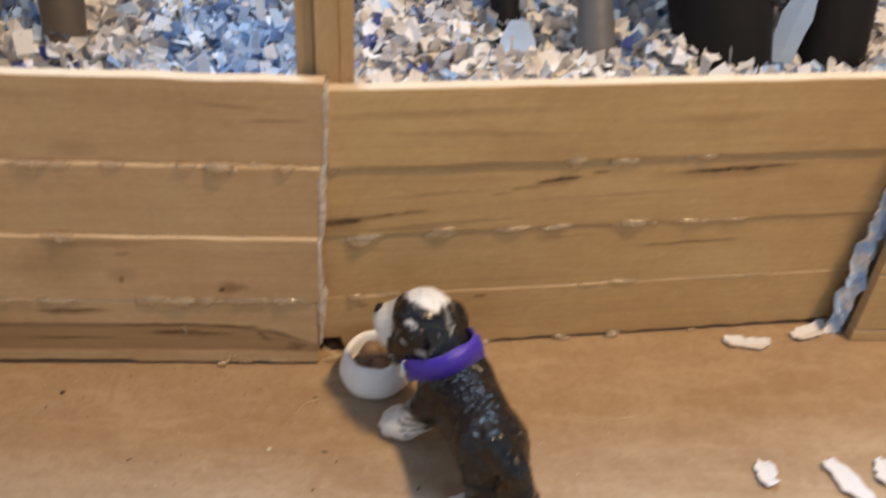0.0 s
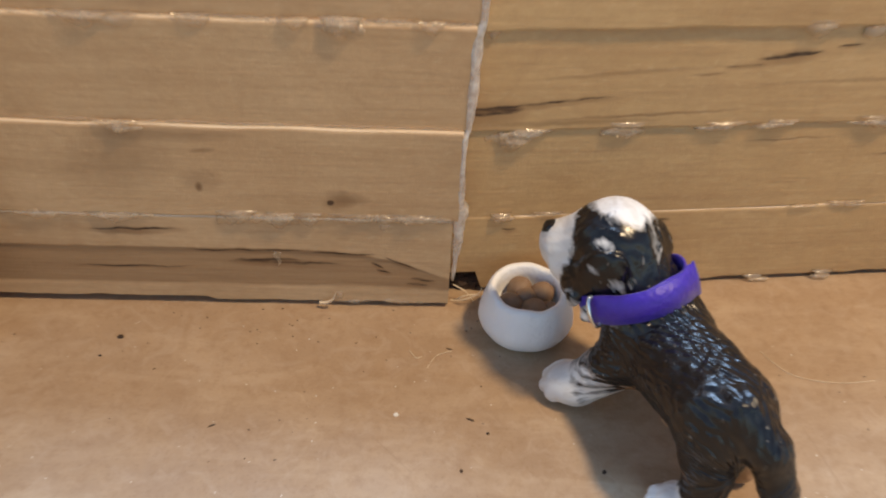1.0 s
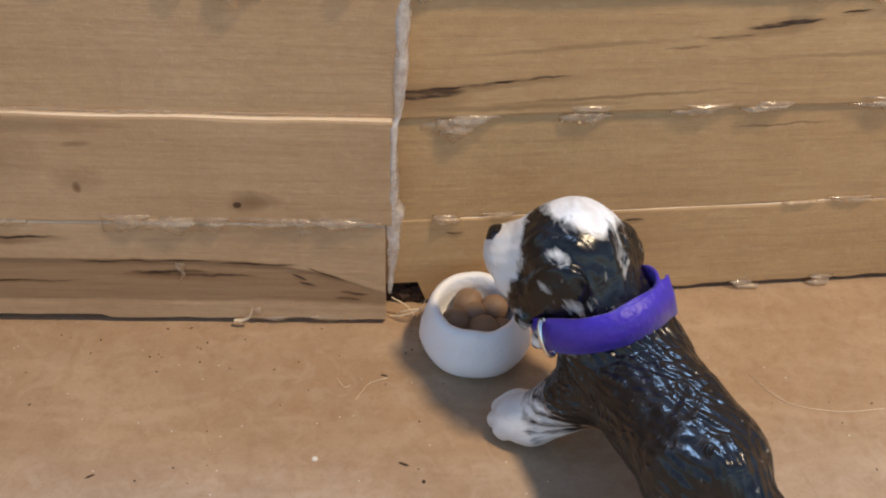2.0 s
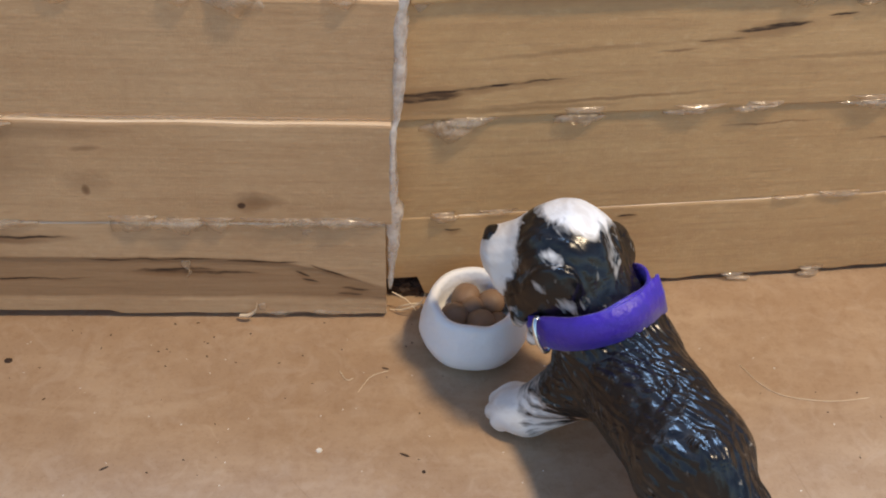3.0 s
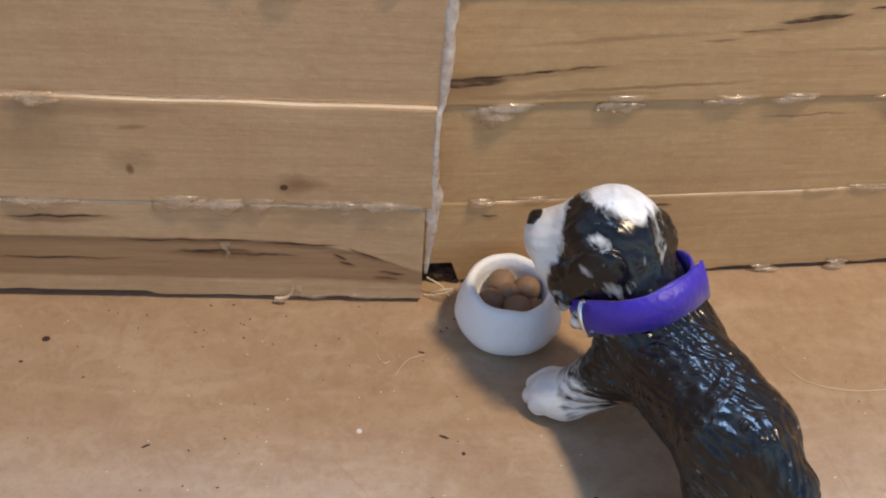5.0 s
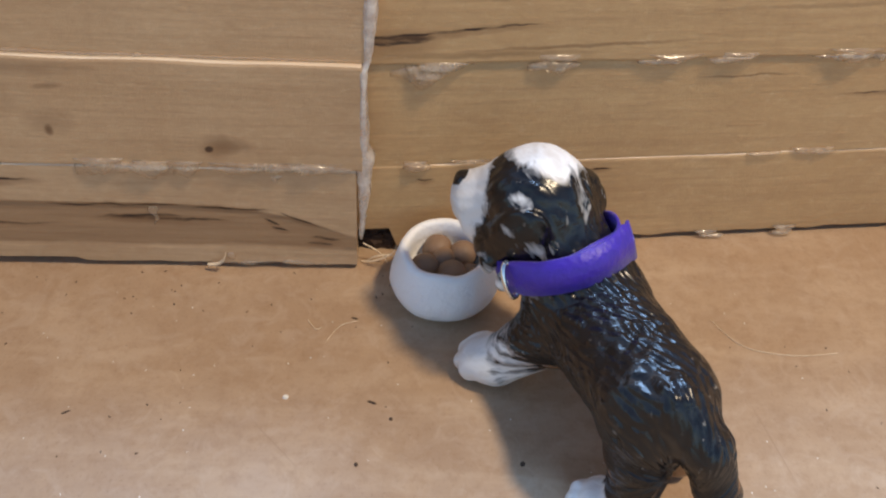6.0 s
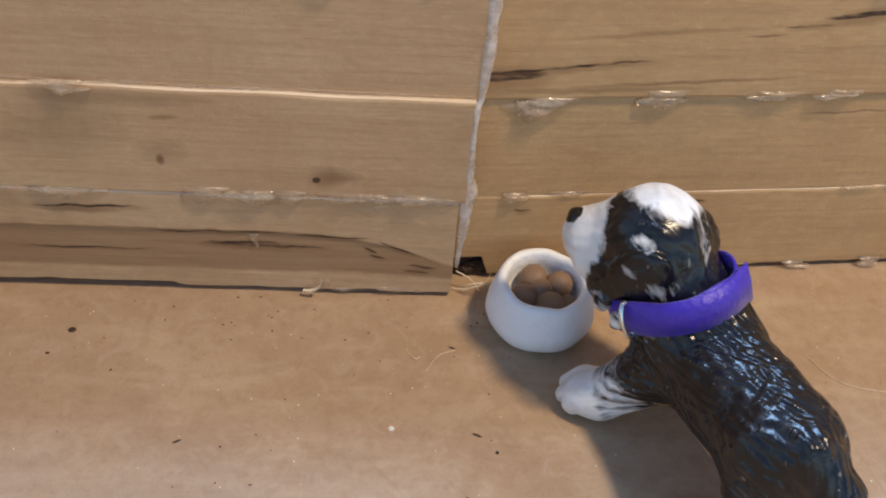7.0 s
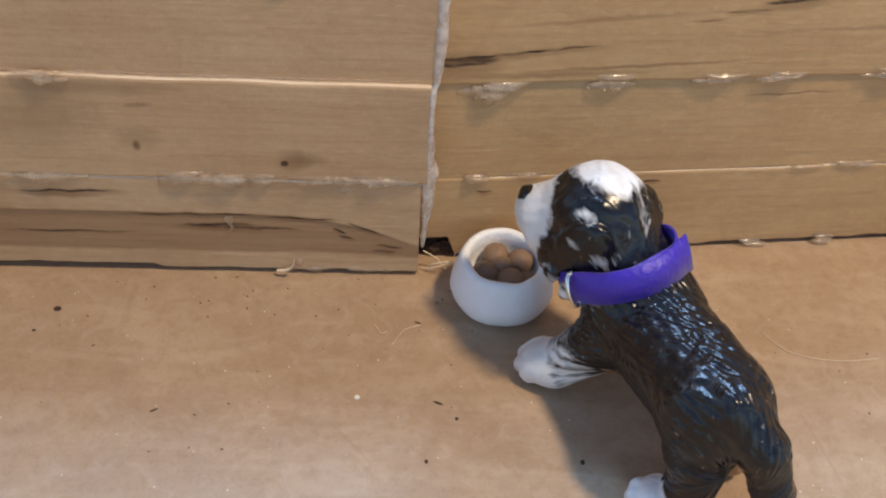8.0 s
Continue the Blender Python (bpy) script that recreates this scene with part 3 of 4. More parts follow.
for i, (x, y, z, r) in enumerate([(0.85, -0.55, 0.54, 0.19), (1.01, -0.22, 0.55, 0.195), (1.35, -0.30, 0.56, 0.19), (1.20, -0.68, 0.54, 0.20), (1.09, -0.44, 0.58, 0.15), (1.42, -0.62, 0.50, 0.14)]):
    bm = bmesh.new()
    bmesh.ops.create_icosphere(bm, subdivisions=3, radius=r)
    for vv in bm.verts:
        vv.co *= 1 + 0.22 * noise.noise(vv.co * 3.5 + Vector((i * 5.0, 0, 0)))
        vv.co.z *= 0.9
    k = tagged(part("kibble", bm, kibble_brown, smooth=True), "brown clay kibble lump in the bowl", "pet food", "kibble in the bowl")
    k.location = Vector((x, y, z)) * CM

# ---- puppy figurine ----
def puppy_field(X, Y, Z):
    E = lambda *a: egg(X, Y, Z, *a)
    C = lambda *a: cone(X, Y, Z, *a)
    d = C((2.58, -1.98, 1.28), (2.77, -2.6, 1.34), 0.65, 0.55)
    d = blend(d, C((2.77, -2.6, 1.36), (2.97, -3.32, 1.46), 0.55, 0.62), 0.25)
    d = blend(d, C((2.55, -1.85, 1.35), (2.12, -1.47, 2.05), 0.60, 0.52), 0.25)
    d = blend(d, E((1.96, -1.33, 2.36), (0.56, 0.55, 0.53)), 0.15)
    d = blend(d, C((1.74, -1.2, 2.26), (1.38, -1.04, 2.06), 0.37, 0.33), 0.14)
    d = blend(d, E((1.50, -1.18, 1.84), (0.30, 0.26, 0.26)), 0.14)
    d = blend(d, E((1.18, -0.98, 2.25), (0.09, 0.11, 0.08)), 0.06)
    d = blend(d, E((1.74, -1.78, 2.06), (0.33, 0.18, 0.54), (8, 14, -30)), 0.03)
    for ex, ey, ez in ((1.46, -1.74, 1.72), (1.62, -1.90, 1.62), (1.84, -1.98, 1.66), (2.0, -1.98, 1.82)):
        d = blend(d, E((ex, ey, ez), (0.10, 0.08, 0.13), (8, 14, -30)), 0.04)
    d = blend(d, E((1.58, -1.48, 1.82), (0.26, 0.24, 0.30)), 0.1)
    d = blend(d, E((2.50, -1.18, 2.24), (0.22, 0.28, 0.34), (-10, -40, -30)), 0.08)
    d = blend(d, C((2.15, -2.0, 0.90), (1.72, -1.90, 0.36), 0.36, 0.28), 0.2)
    d = blend(d, E((1.57, -1.80, 0.26), (0.33, 0.34, 0.27)), 0.12)
    for px, py in ((1.42, -1.61), (1.36, -1.77), (1.42, -1.93)):
        d = blend(d, E((px - 0.04, py, 0.17), (0.14, 0.10, 0.17)), 0.025)
    d = blend(d, C((2.75, -1.7, 0.95), (2.62, -1.42, 0.3), 0.34, 0.24), 0.2)
    d = blend(d, E((2.5, -1.34, 0.24), (0.3, 0.28, 0.24)), 0.1)
    d = blend(d, E((2.86, -3.45, 1.06), (0.34, 0.46, 0.54)), 0.15)
    d = blend(d, C((2.90, -3.62, 0.9), (2.86, -3.74, 0.3), 0.31, 0.26), 0.12)
    d = blend(d, E((2.62, -3.70, 0.2), (0.27, 0.30, 0.2)), 0.08)
    for px, py in ((2.43, -3.48), (2.36, -3.60), (2.36, -3.74)):
        d = blend(d, E((px, py, 0.13), (0.11, 0.10, 0.13)), 0.03)
    d = blend(d, E((3.34, -3.16, 1.08), (0.34, 0.44, 0.52)), 0.15)
    d = blend(d, C((3.45, -3.18, 0.8), (3.52, -3.16, 0.3), 0.26, 0.21), 0.12)
    d = blend(d, E((3.52, -3.05, 0.2), (0.25, 0.30, 0.2)), 0.08)
    d = blend(d, C((3.0, -3.66, 1.86), (3.28, -3.92, 1.52), 0.25, 0.24), 0.15)
    d = blend(d, C((3.28, -3.92, 1.52), (3.50, -4.05, 1.0), 0.24, 0.20), 0.1)
    d = blend(d, C((3.50, -4.05, 1.0), (3.70, -4.0, 0.3), 0.20, 0.17), 0.1)
    d = blend(d, E((3.68, -4.04, 0.2), (0.24, 0.28, 0.2)), 0.08)
    # combed fur: wavy locks that run back along the body
    u = (X - 2.75) * 0.95 + (Y + 2.7) * 0.31
    w = -(X - 2.75) * 0.31 + (Y + 2.7) * 0.95
    around = 0.62 * np.arctan2(u, Z - 1.0)
    warp = 0.07 * np.sin(6.3 * w + 3.0 * around) + 0.04 * np.sin(13.1 * w - 7 * around + 4 * Z)
    lock = np.sin(42 * (around + warp) + 1.2 * np.sin(11 * w))
    clump = np.sin(11.0 * w + 6 * np.sin(7 * around) + 5 * Z) * 0.5 + 0.5
    cross = np.sin(17 * w + 5 * np.sin(9 * around + 2 * w) + 8 * Z) * np.sin(23 * around + 4 * w)
    g = lock * (0.25 + 0.75 * clump)
    broad = np.sin(4.6 * w + 5 * around) * np.sin(9 * around + 2 * w)
    # deep combed ridges over the shoulders and the loins
    for cu, cw, ru, rw, bow in ((-0.05, 0.40, 0.36, 0.34, 0.5), (0.02, -0.32, 0.34, 0.26, -0.7)):
        m = np.exp(-((u - cu) / ru) ** 4 - ((w - cw) / rw) ** 4) * np.clip((Z - 1.3) * 3, 0, 1)
        d = d - 0.016 * m * np.sin(52 * (u + bow * (w - cw) ** 2 + 0.25 * (w - cw)))
    return d - 0.007 * g - 0.006 * cross - 0.014 * broad, around, w


vv, ff = skin(lambda X, Y, Z: np.where(Z < 0.004, 1.0, puppy_field(X, Y, Z)[0]), (0.9, -4.4, -0.06), (4.1, -0.6, 3.2), 0.024)
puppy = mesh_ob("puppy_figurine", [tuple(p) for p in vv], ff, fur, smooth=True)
tagged(puppy, "glossy black and white plastic puppy figurine over the bowl", "figurine")
P = np.array(vv)
_, flow_a, flow_w = puppy_field(P[:, 0], P[:, 1], P[:, 2])
flow = puppy.data.attributes.new("flow", "FLOAT_VECTOR", "POINT")
flow.data.foreach_set("vector", np.stack([flow_a, flow_w, P[:, 2] * 0.35], -1).astype(np.float32).ravel())
def near(c, r, soft=0.12):
    k = np.sqrt((((P - np.array(c)) / np.array(r)) ** 2).sum(-1))
    return np.clip(0.5 + (1 - k) / soft * 0.25, 0, 1)
white = np.max([near((1.36, -1.02, 2.02), (0.42, 0.46, 0.62)), near((2.0, -1.20, 2.84), (0.40, 0.40, 0.34), 0.25), 0.55 * near((2.18, -1.38, 2.68), (0.36, 0.44, 0.38), 0.8), near((1.48, -1.80, 0.24), (0.46, 0.44, 0.38)),
                near((2.45, -3.70, 0.18), (0.36, 0.42, 0.30)), near((3.68, -4.04, 0.26), (0.34, 0.4, 0.32)), near((2.5, -1.34, 0.2), (0.5, 0.5, 0.4)), 0.92 * near((1.86, -1.98, 0.44), (0.44, 0.42, 0.36), 0.5),
                0.72 * near((1.66, -1.72, 2.60), (0.17, 0.18, 0.07), 0.5), 0.62 * near((1.56, -1.94, 2.3), (0.10, 0.2, 0.06), 0.6), 0.80 * near((1.66, -1.90, 1.66), (0.46, 0.34, 0.18), 0.6), 0.50 * near((1.72, -1.95, 2.15), (0.28, 0.2, 0.10), 0.8), 0.45 * near((2.3, -1.45, 2.6), (0.2, 0.28, 0.24), 0.8)], 0)
white = np.minimum(white, 1 - near((1.12, -0.97, 2.31), (0.13, 0.14, 0.10)))
tan_ = np.max([near((2.05, -1.98, 0.72), (0.3, 0.3, 0.25), 0.4), near((2.92, -3.86, 0.22), (0.26, 0.3, 0.2), 0.3), near((3.52, -3.05, 0.2), (0.4, 0.5, 0.3), 0.3), near((3.45, -3.25, 0.6), (0.45, 0.5, 0.55), 0.3), near((3.05, -3.2, 0.75), (0.5, 0.6, 0.4), 0.3),
               near((2.5, -2.5, 0.70), (0.4, 1.0, 0.18), 0.4), near((3.64, -3.95, 0.95), (0.12, 0.2, 0.3), 0.5)], 0)
attr = puppy.data.attributes.new("paint", "FLOAT_COLOR", "POINT")
attr.data.foreach_set("color", np.stack([white, tan_, np.zeros(len(P)), np.ones(len(P))], -1).astype(np.float32).ravel())

# ---- collar: a band of ribbon with a wire ring ----
collar_d = Vector((0.90, 0.0, 0.34)).normalized()
collar_n = Vector((-0.5, 0.35, 0.8))
collar_n = (collar_n - collar_d * collar_n.dot(collar_d)).normalized()
collar_e = collar_n.cross(collar_d)
collar_c = Vector((2.22, -1.61, 1.80))
def collar_ring(r0, a, off=0.0):
    dirv = collar_d * math.cos(a) * (0.64 + r0) + collar_e * math.sin(a) * (0.58 + r0)
    return collar_c + dirv + collar_n * off
secs = []
for k in range(73):
    a = radians(15 - 375 * k / 72)
    wv = 0.02 * math.sin(5 * a)
    secs.append([collar_ring(0.03, a, -0.185 + wv), collar_ring(0.03, a, 0.185 + wv), collar_ring(0.065, a, 0.185 + wv), collar_ring(0.075, a, wv), collar_ring(0.065, a, -0.185 + wv)])
v, f = tube(secs)
collar = group_at("collar", pose(collar_c.x * CM, collar_c.y * CM, collar_c.z * CM))
tagged(collar, "purple ribbon collar round the puppy's neck", "collar")
bandm = mesh_ob("band", [Vector(p) - collar_c for p in v], f, ribbon_purple, collar, smooth=True)
# the cut end of the ribbon lies over the band and stands off the neck
leave = radians(-34)
away = (collar_ring(0, leave + 0.05) - collar_ring(0, leave - 0.05)).normalized()
rnd = random.Random(12)
secs = []
for k in range(31):
    a = radians(-135 + 135 * k / 30)
    c0 = collar_ring(0.02 + 0.06 * min(1.0, k / 14), min(a, leave)) + away * max(0.0, 0.46 * (a - leave))
    half = 0.19 + 0.03 * max(0.0, k - 20) / 10
    fray = rnd.uniform(-0.012, 0.012) if k > 24 else 0.0
    o = (c0 - collar_c).normalized()
    secs.append([c0 + collar_n * (-half + fray) - collar_c, c0 + o * 0.012 - collar_c, c0 + collar_n * (half + fray * 2) - collar_c,
                 c0 + collar_n * (half + fray * 2) + o * 0.03 - collar_c, c0 + o * 0.045 - collar_c, c0 + collar_n * (-half + fray) + o * 0.03 - collar_c])
v, f = tube(secs)
mesh_ob("ribbon_end", v, f, ribbon_purple, collar, "loose cut ribbon end", smooth=True)
ca = radians(222)
rc = collar_ring(0.085, ca) - collar_c
rn = (collar_d * math.sin(ca) - collar_e * math.cos(ca)).normalized()
out = (collar_ring(0.2, ca) - collar_ring(0.0, ca)).normalized()
secs = []
for k in range(25):
    a = 2 * math.pi * k / 24
    c0 = rc + collar_n * math.cos(a) * 0.20 + out * math.sin(a) * 0.08
    d0 = collar_n * math.cos(a) + out * math.sin(a)
    secs.append([c0 + (d0 * math.cos(b) + rn * math.sin(b)) * 0.028 for b in [2 * math.pi * j / 8 for j in range(8)]])
v, f = tube(secs)
mesh_ob("ring", v, f, steel, collar, "small bright steel wire ring", smooth=True)

# ---- larger toy animals behind the walls: plain figures ----
def big_figure(name, legs, body, material, label, step=0.14):
    """legs: (top, foot, r_top, r_foot); body: (a, b, r)."""
    def field(X, Y, Z):
        d = cone(X, Y, Z, body[0], body[1], body[2], body[2])
        for top, foot, rt, rf in legs:
            d = blend(d, cone(X, Y, Z, top, foot, rt, rf), 0.4)
            d = blend(d, egg(X, Y, Z, (foot[0], foot[1] - 0.2, foot[2]), (rf * 1.25, rf * 1.35, rf)), 0.2)
        return np.where(Z < 0.01, 1.0, d)
    pts = [p for q in legs for p in q[:2]] + list(body[:2])
    lo = [min(p[i] for p in pts) - body[2] - 0.5 for i in range(3)]
    hi = [max(p[i] for p in pts) + body[2] + 0.5 for i in range(3)]
    lo[2] = -0.1
    vv, ff = skin(field, lo, hi, step)
    return tagged(mesh_ob(name, [tuple(p) for p in vv], ff, material, smooth=True), label, "figurine")


big_figure("horse_figurine", [((9.6, 12.6, 10.0), (10.85, 8.5, 1.4), 1.95, 1.15), ((14.1, 12.6, 10.0), (13.6, 8.7, 1.2), 1.4, 0.95),
                              ((10.4, 18.5, 9.5), (10.4, 18.6, 0.9), 1.0, 0.8), ((13.0, 18.5, 9.5), (13.0, 18.6, 0.9), 1.0, 0.8)],
           ((11.6, 13.4, 10.8), (11.6, 18.5, 10.8), 2.3), coat_black, "large black plastic draft horse standing in paper bedding")
big_figure("calf_figurine", [((4.1, 13.4, 8.4), (4.85, 9.6, 1.4), 0.55, 0.36), ((3.1, 17.8, 8.4), (3.0, 18.0, 0.5), 0.4, 0.34)],
           ((3.6, 13.8, 9.0), (3.6, 18.0, 9.0), 1.1), coat_black, "black plastic calf figure standing in paper bedding")
big_figure("cow_figurine", [((6.55, 12.6, 9.0), (7.15, 7.9, 1.0), 0.30, 0.62), ((7.4, 18.0, 9.0), (7.4, 18.2, 0.5), 0.4, 0.4),
                            ((6.2, 18.0, 9.0), (6.2, 18.2, 0.5), 0.4, 0.4)],
           ((6.6, 13.2, 9.8), (6.6, 17.4, 9.8), 1.2), coat_grey, "grey plastic farm animal figure standing in bedding")
big_figure("pony_figurine", [((-7.3, 11.0, 9.0), (-6.75, 7.5, 0.5), 0.75, 0.42), ((-9.3, 18.2, 9.0), (-9.3, 18.4, 0.5), 0.5, 0.5),
                             ((-7.4, 18.2, 9.0), (-7.4, 18.4, 0.5), 0.5, 0.5)],
           ((-8.1, 12.0, 9.8), (-8.3, 17.0, 9.8), 1.6), coat_brown, "dun plastic pony figure standing in bedding")
big_figure("sheep_figurine", [((-9.4, 6.6, 5.0), (-9.4, 6.6, 0.5), 0.5, 0.45), ((-11.4, 6.6, 5.0), (-11.4, 6.6, 0.5), 0.5, 0.45)],
           ((-8.8, 6.6, 4.9), (-11.6, 6.8, 5.2), 1.35), coat_grey, "rounded grey plastic animal figure in the stall")

# ---- shredded paper ----
def shreds(name, count, place, size, material, label, seed):
    rnd = random.Random(seed)
    verts, faces = [], []
    for _ in range(count):
        c, tilt = place(rnd)
        L, W = size * rnd.uniform(0.6, 1.5), size * rnd.uniform(0.3, 0.8)
        R = Euler((rnd.gauss(0, tilt), rnd.gauss(0, tilt), rnd.uniform(0, 6.28))).to_matrix()
        curl, base = rnd.uniform(-0.7, 0.7), len(verts)
        for i in range(4):
            u = i / 3 - 0.5
            for s in (-1, 1):
                p = Vector((u * L, s * W / 2 * (1 + rnd.uniform(-0.3, 0.3)), curl * L * (4 * u * u) + rnd.uniform(-0.04, 0.04)))
                verts.append(Vector(c) + R @ p)
        for i in range(3):
            faces.append((base + 2 * i, base + 2 * i + 1, base + 2 * i + 3, base + 2 * i + 2))
    return tagged(mesh_ob(name, verts, faces, material), label, "paper bedding", kind="stuff")


def heap(x0, x1, y0, y1, z):
    def place(rnd):
        x, y = rnd.uniform(x0, x1), rnd.uniform(y0, y1)
        return (x, y, z + 0.5 * noise.noise((x * 0.5, y * 0.5, 2)) + rnd.uniform(-0.5, 0.25)), 0.6
    return place


def mound(name, x0, x1, y0, y1, z, material, label, slope=0.0):
    n, m = 40, 30
    verts = []
    for i in range(n + 1):
        x = x0 + (x1 - x0) * i / n
        front = y0 + slope * max(0.0, min(x, 11.0))
        for j in range(m + 1):
            y = front + (y1 - front) * j / m
            verts.append((x, y, z - 0.35 + 0.5 * noise.noise((0.5 * x, 0.5 * y, 2))))
    k = len(verts)
    faces = [(i * (m + 1) + j, (i + 1) * (m + 1) + j, (i + 1) * (m + 1) + j + 1, i * (m + 1) + j + 1) for i in range(n) for j in range(m)]
    edge = [i * (m + 1) for i in range(n + 1)] + [n * (m + 1) + j for j in range(1, m + 1)] + [i * (m + 1) + m for i in range(n - 1, -1, -1)] + [j for j in range(m - 1, 0, -1)]
    for e in edge:
        verts.append((verts[e][0], verts[e][1] + (1.6 if e % (m + 1) == 0 else 0.0), 0.0))
    for q in range(len(edge)):
        r = (q + 1) % len(edge)
        faces.append((edge[q], k + q, k + r, edge[r]))
    tagged(mesh_ob(name, verts, faces, material, smooth=True), label, "paper bedding", kind="stuff")


mound("bedding_left", -29, 0.24, 0.36, 25, 3.0, paper_mixed, "deep layer of torn paper bedding")
mound("bedding_right", 0.24, 33, 0.56, 25, 3.0, paper_mixed, "deep layer of torn paper bedding", 0.1)
shreds("paper_shreds", 2400, heap(-14, -4.2, 1.5, 18, 3.0), 0.6, paper_mixed, "beige and white torn paper bedding in the stall", 5)
shreds("paper_shreds", 1500, heap(-5.2, 0.0, 1.5, 18, 3.0), 0.55, paper_bluish, "pale blue torn paper bedding in the stall", 6)
shreds("paper_shreds", 5000, heap(0.35, 20, 2.4, 18, 3.05), 0.6, paper_mixed, "beige and grey torn paper bedding in the stall", 7)


def crumpled_strip(x, y, z0, z1, w):
    """A crushed sheet of paper that hangs out of the stall gap, with some thickness."""
    n, m, verts = 30, 8, []
    for back in (0, 1):
        for i in range(n + 1):
            f = i / n
            for j in range(m + 1):
                g = j / m - 0.5
                px = x + 0.22 * f + w * (0.75 + 0.4 * noise.noise((f * 4, 1.0, 2.0))) * g
                crush = 0.30 * noise.noise((f * 9.0, g * 3.0, 5.0)) + 0.12 * noise.noise((f * 21.0, g * 7.0, 1.0))
                verts.append((px, y + 0.25 * f + crush + 0.02 * back, z0 + (z1 - z0) * f + 0.12 * noise.noise((g * 5, f * 3, 9.0))))
    half, faces = (n + 1) * (m + 1), []
    for i in range(n):
        for j in range(m):
            a, b, c, d = i * (m + 1) + j, (i + 1) * (m + 1) + j, (i + 1) * (m + 1) + j + 1, i * (m + 1) + j + 1
            faces += [(d, c, b, a), (half + a, half + b, half + c, half + d)]
    rim = [i * (m + 1) for i in range(n + 1)] + [n * (m + 1) + j for j in range(1, m + 1)] + [i * (m + 1) + m for i in range(n - 1, -1, -1)] + [j for j in range(m - 1, 0, -1)]
    for q in range(len(rim)):
        r = (q + 1) % len(rim)
        faces.append((rim[q], rim[r], half + rim[r], half + rim[q]))
    ob = mesh_ob("crumpled_paper", verts, faces, paper_patchy)
    return tagged(ob, "crushed blue and white paper in the stall gap", "paper scrap")


crumpled_strip(11.12, 1.0, 0.02, 3.6, 0.55)

# ---- torn paper scraps on the floor ----
def scrap(x, y, L, W, turn, seed, lift=0.12):
    rnd = random.Random(seed)
    n, secs = 8, []
    for i in range(n + 1):
        u = i / n - 0.5
        w = W * (0.75 + 0.25 * rnd.random()) * (1 - 0.5 * (2 * u) ** 4)
        zz = lift * (0.3 + 1.6 * u * u) + 0.02
        s = rnd.uniform(-0.04, 0.04)
        secs.append([(u * L, -w / 2 + s, zz + 0.05), (u * L, 0, zz - 0.015), (u * L, w / 2 + s, zz + 0.07), (u * L, w / 2 + s, zz + 0.085), (u * L, 0, zz + 0.005), (u * L, -w / 2 + s, zz + 0.065)])
    v, f = tube(secs)
    low = min(p[2] for p in v)
    ob = mesh_ob("paper_scrap", [(p[0], p[1], p[2] - low) for p in v], f, paper_white)
    ob.matrix_world = pose(x * CM, y * CM, 0.0, 0, 0, turn)
    return tagged(ob, "curled white torn paper scrap on the floor", "paper scrap", "paper scraps")


for q in [(9.05, 0.62, 1.0, 0.36, -6, 1), (10.6, 1.0, 1.0, 0.4, 25, 2), (8.15, -2.88, 0.55, 0.42, 80, 3), (9.6, -3.05, 1.0, 0.5, 110, 4), (10.4, -2.85, 0.6, 0.4, 75, 5)]:
    scrap(*q)

def blue_piece(m, L, W, seed):
    rnd = random.Random(seed)
    secs = []
    for i in range(7):
        u = i / 6
        w = W * (0.35 + 0.65 * math.sin(math.pi * min(1.0, 0.15 + 0.8 * u))) * rnd.uniform(0.85, 1.1)
        y = 0.12 * math.sin(3 * u)
        secs.append([(-w / 2, y, u * L), (0, y - 0.08, u * L), (w / 2, y, u * L), (w / 2, y + 0.02, u * L), (0, y - 0.06, u * L), (-w / 2, y + 0.02, u * L)])
    v, f = tube(secs)
    ob = mesh_ob("blue_paper_piece", v, f, paper_blue)
    ob.matrix_world = m
    return tagged(ob, "folded pale blue paper piece stuck in the bedding", "paper scrap", "blue paper pieces")


for x, y, z, tilt, lean, turn, L, W, sd in [(4.75, 8.0, 2.7, -35, 8, 10, 1.5, 1.15, 1), (11.9, 8.7, 2.6, -10, 10, -15, 2.6, 0.9, 2), (14.2, 9.0, 2.6, -15, -6, 20, 1.8, 0.8, 3)]:
    blue_piece(pose(x * CM, y * CM, z * CM, tilt, lean, turn), L, W, sd)

# ---- crumbs and fibres on the floor ----
def crumbs(name, spots, material, label):
    verts, faces = [], []
    for x, y, a, b, t in spots:
        k = len(verts)
        for z, s in ((0.0, 1.0), (0.5 * min(a, b), 0.7)):
            for j in range(6):
                g = 2 * math.pi * j / 6
                px, py = a * s * math.cos(g), b * s * math.sin(g)
                verts.append((x + px * math.cos(t) - py * math.sin(t), y + px * math.sin(t) + py * math.cos(t), z))
        faces += [(k + j, k + (j + 1) % 6, k + 6 + (j + 1) % 6, k + 6 + j) for j in range(6)] + [tuple(k + 6 + j for j in range(6))]
    tagged(mesh_ob(name, verts, faces, material), label, "crumbs", kind="stuff")


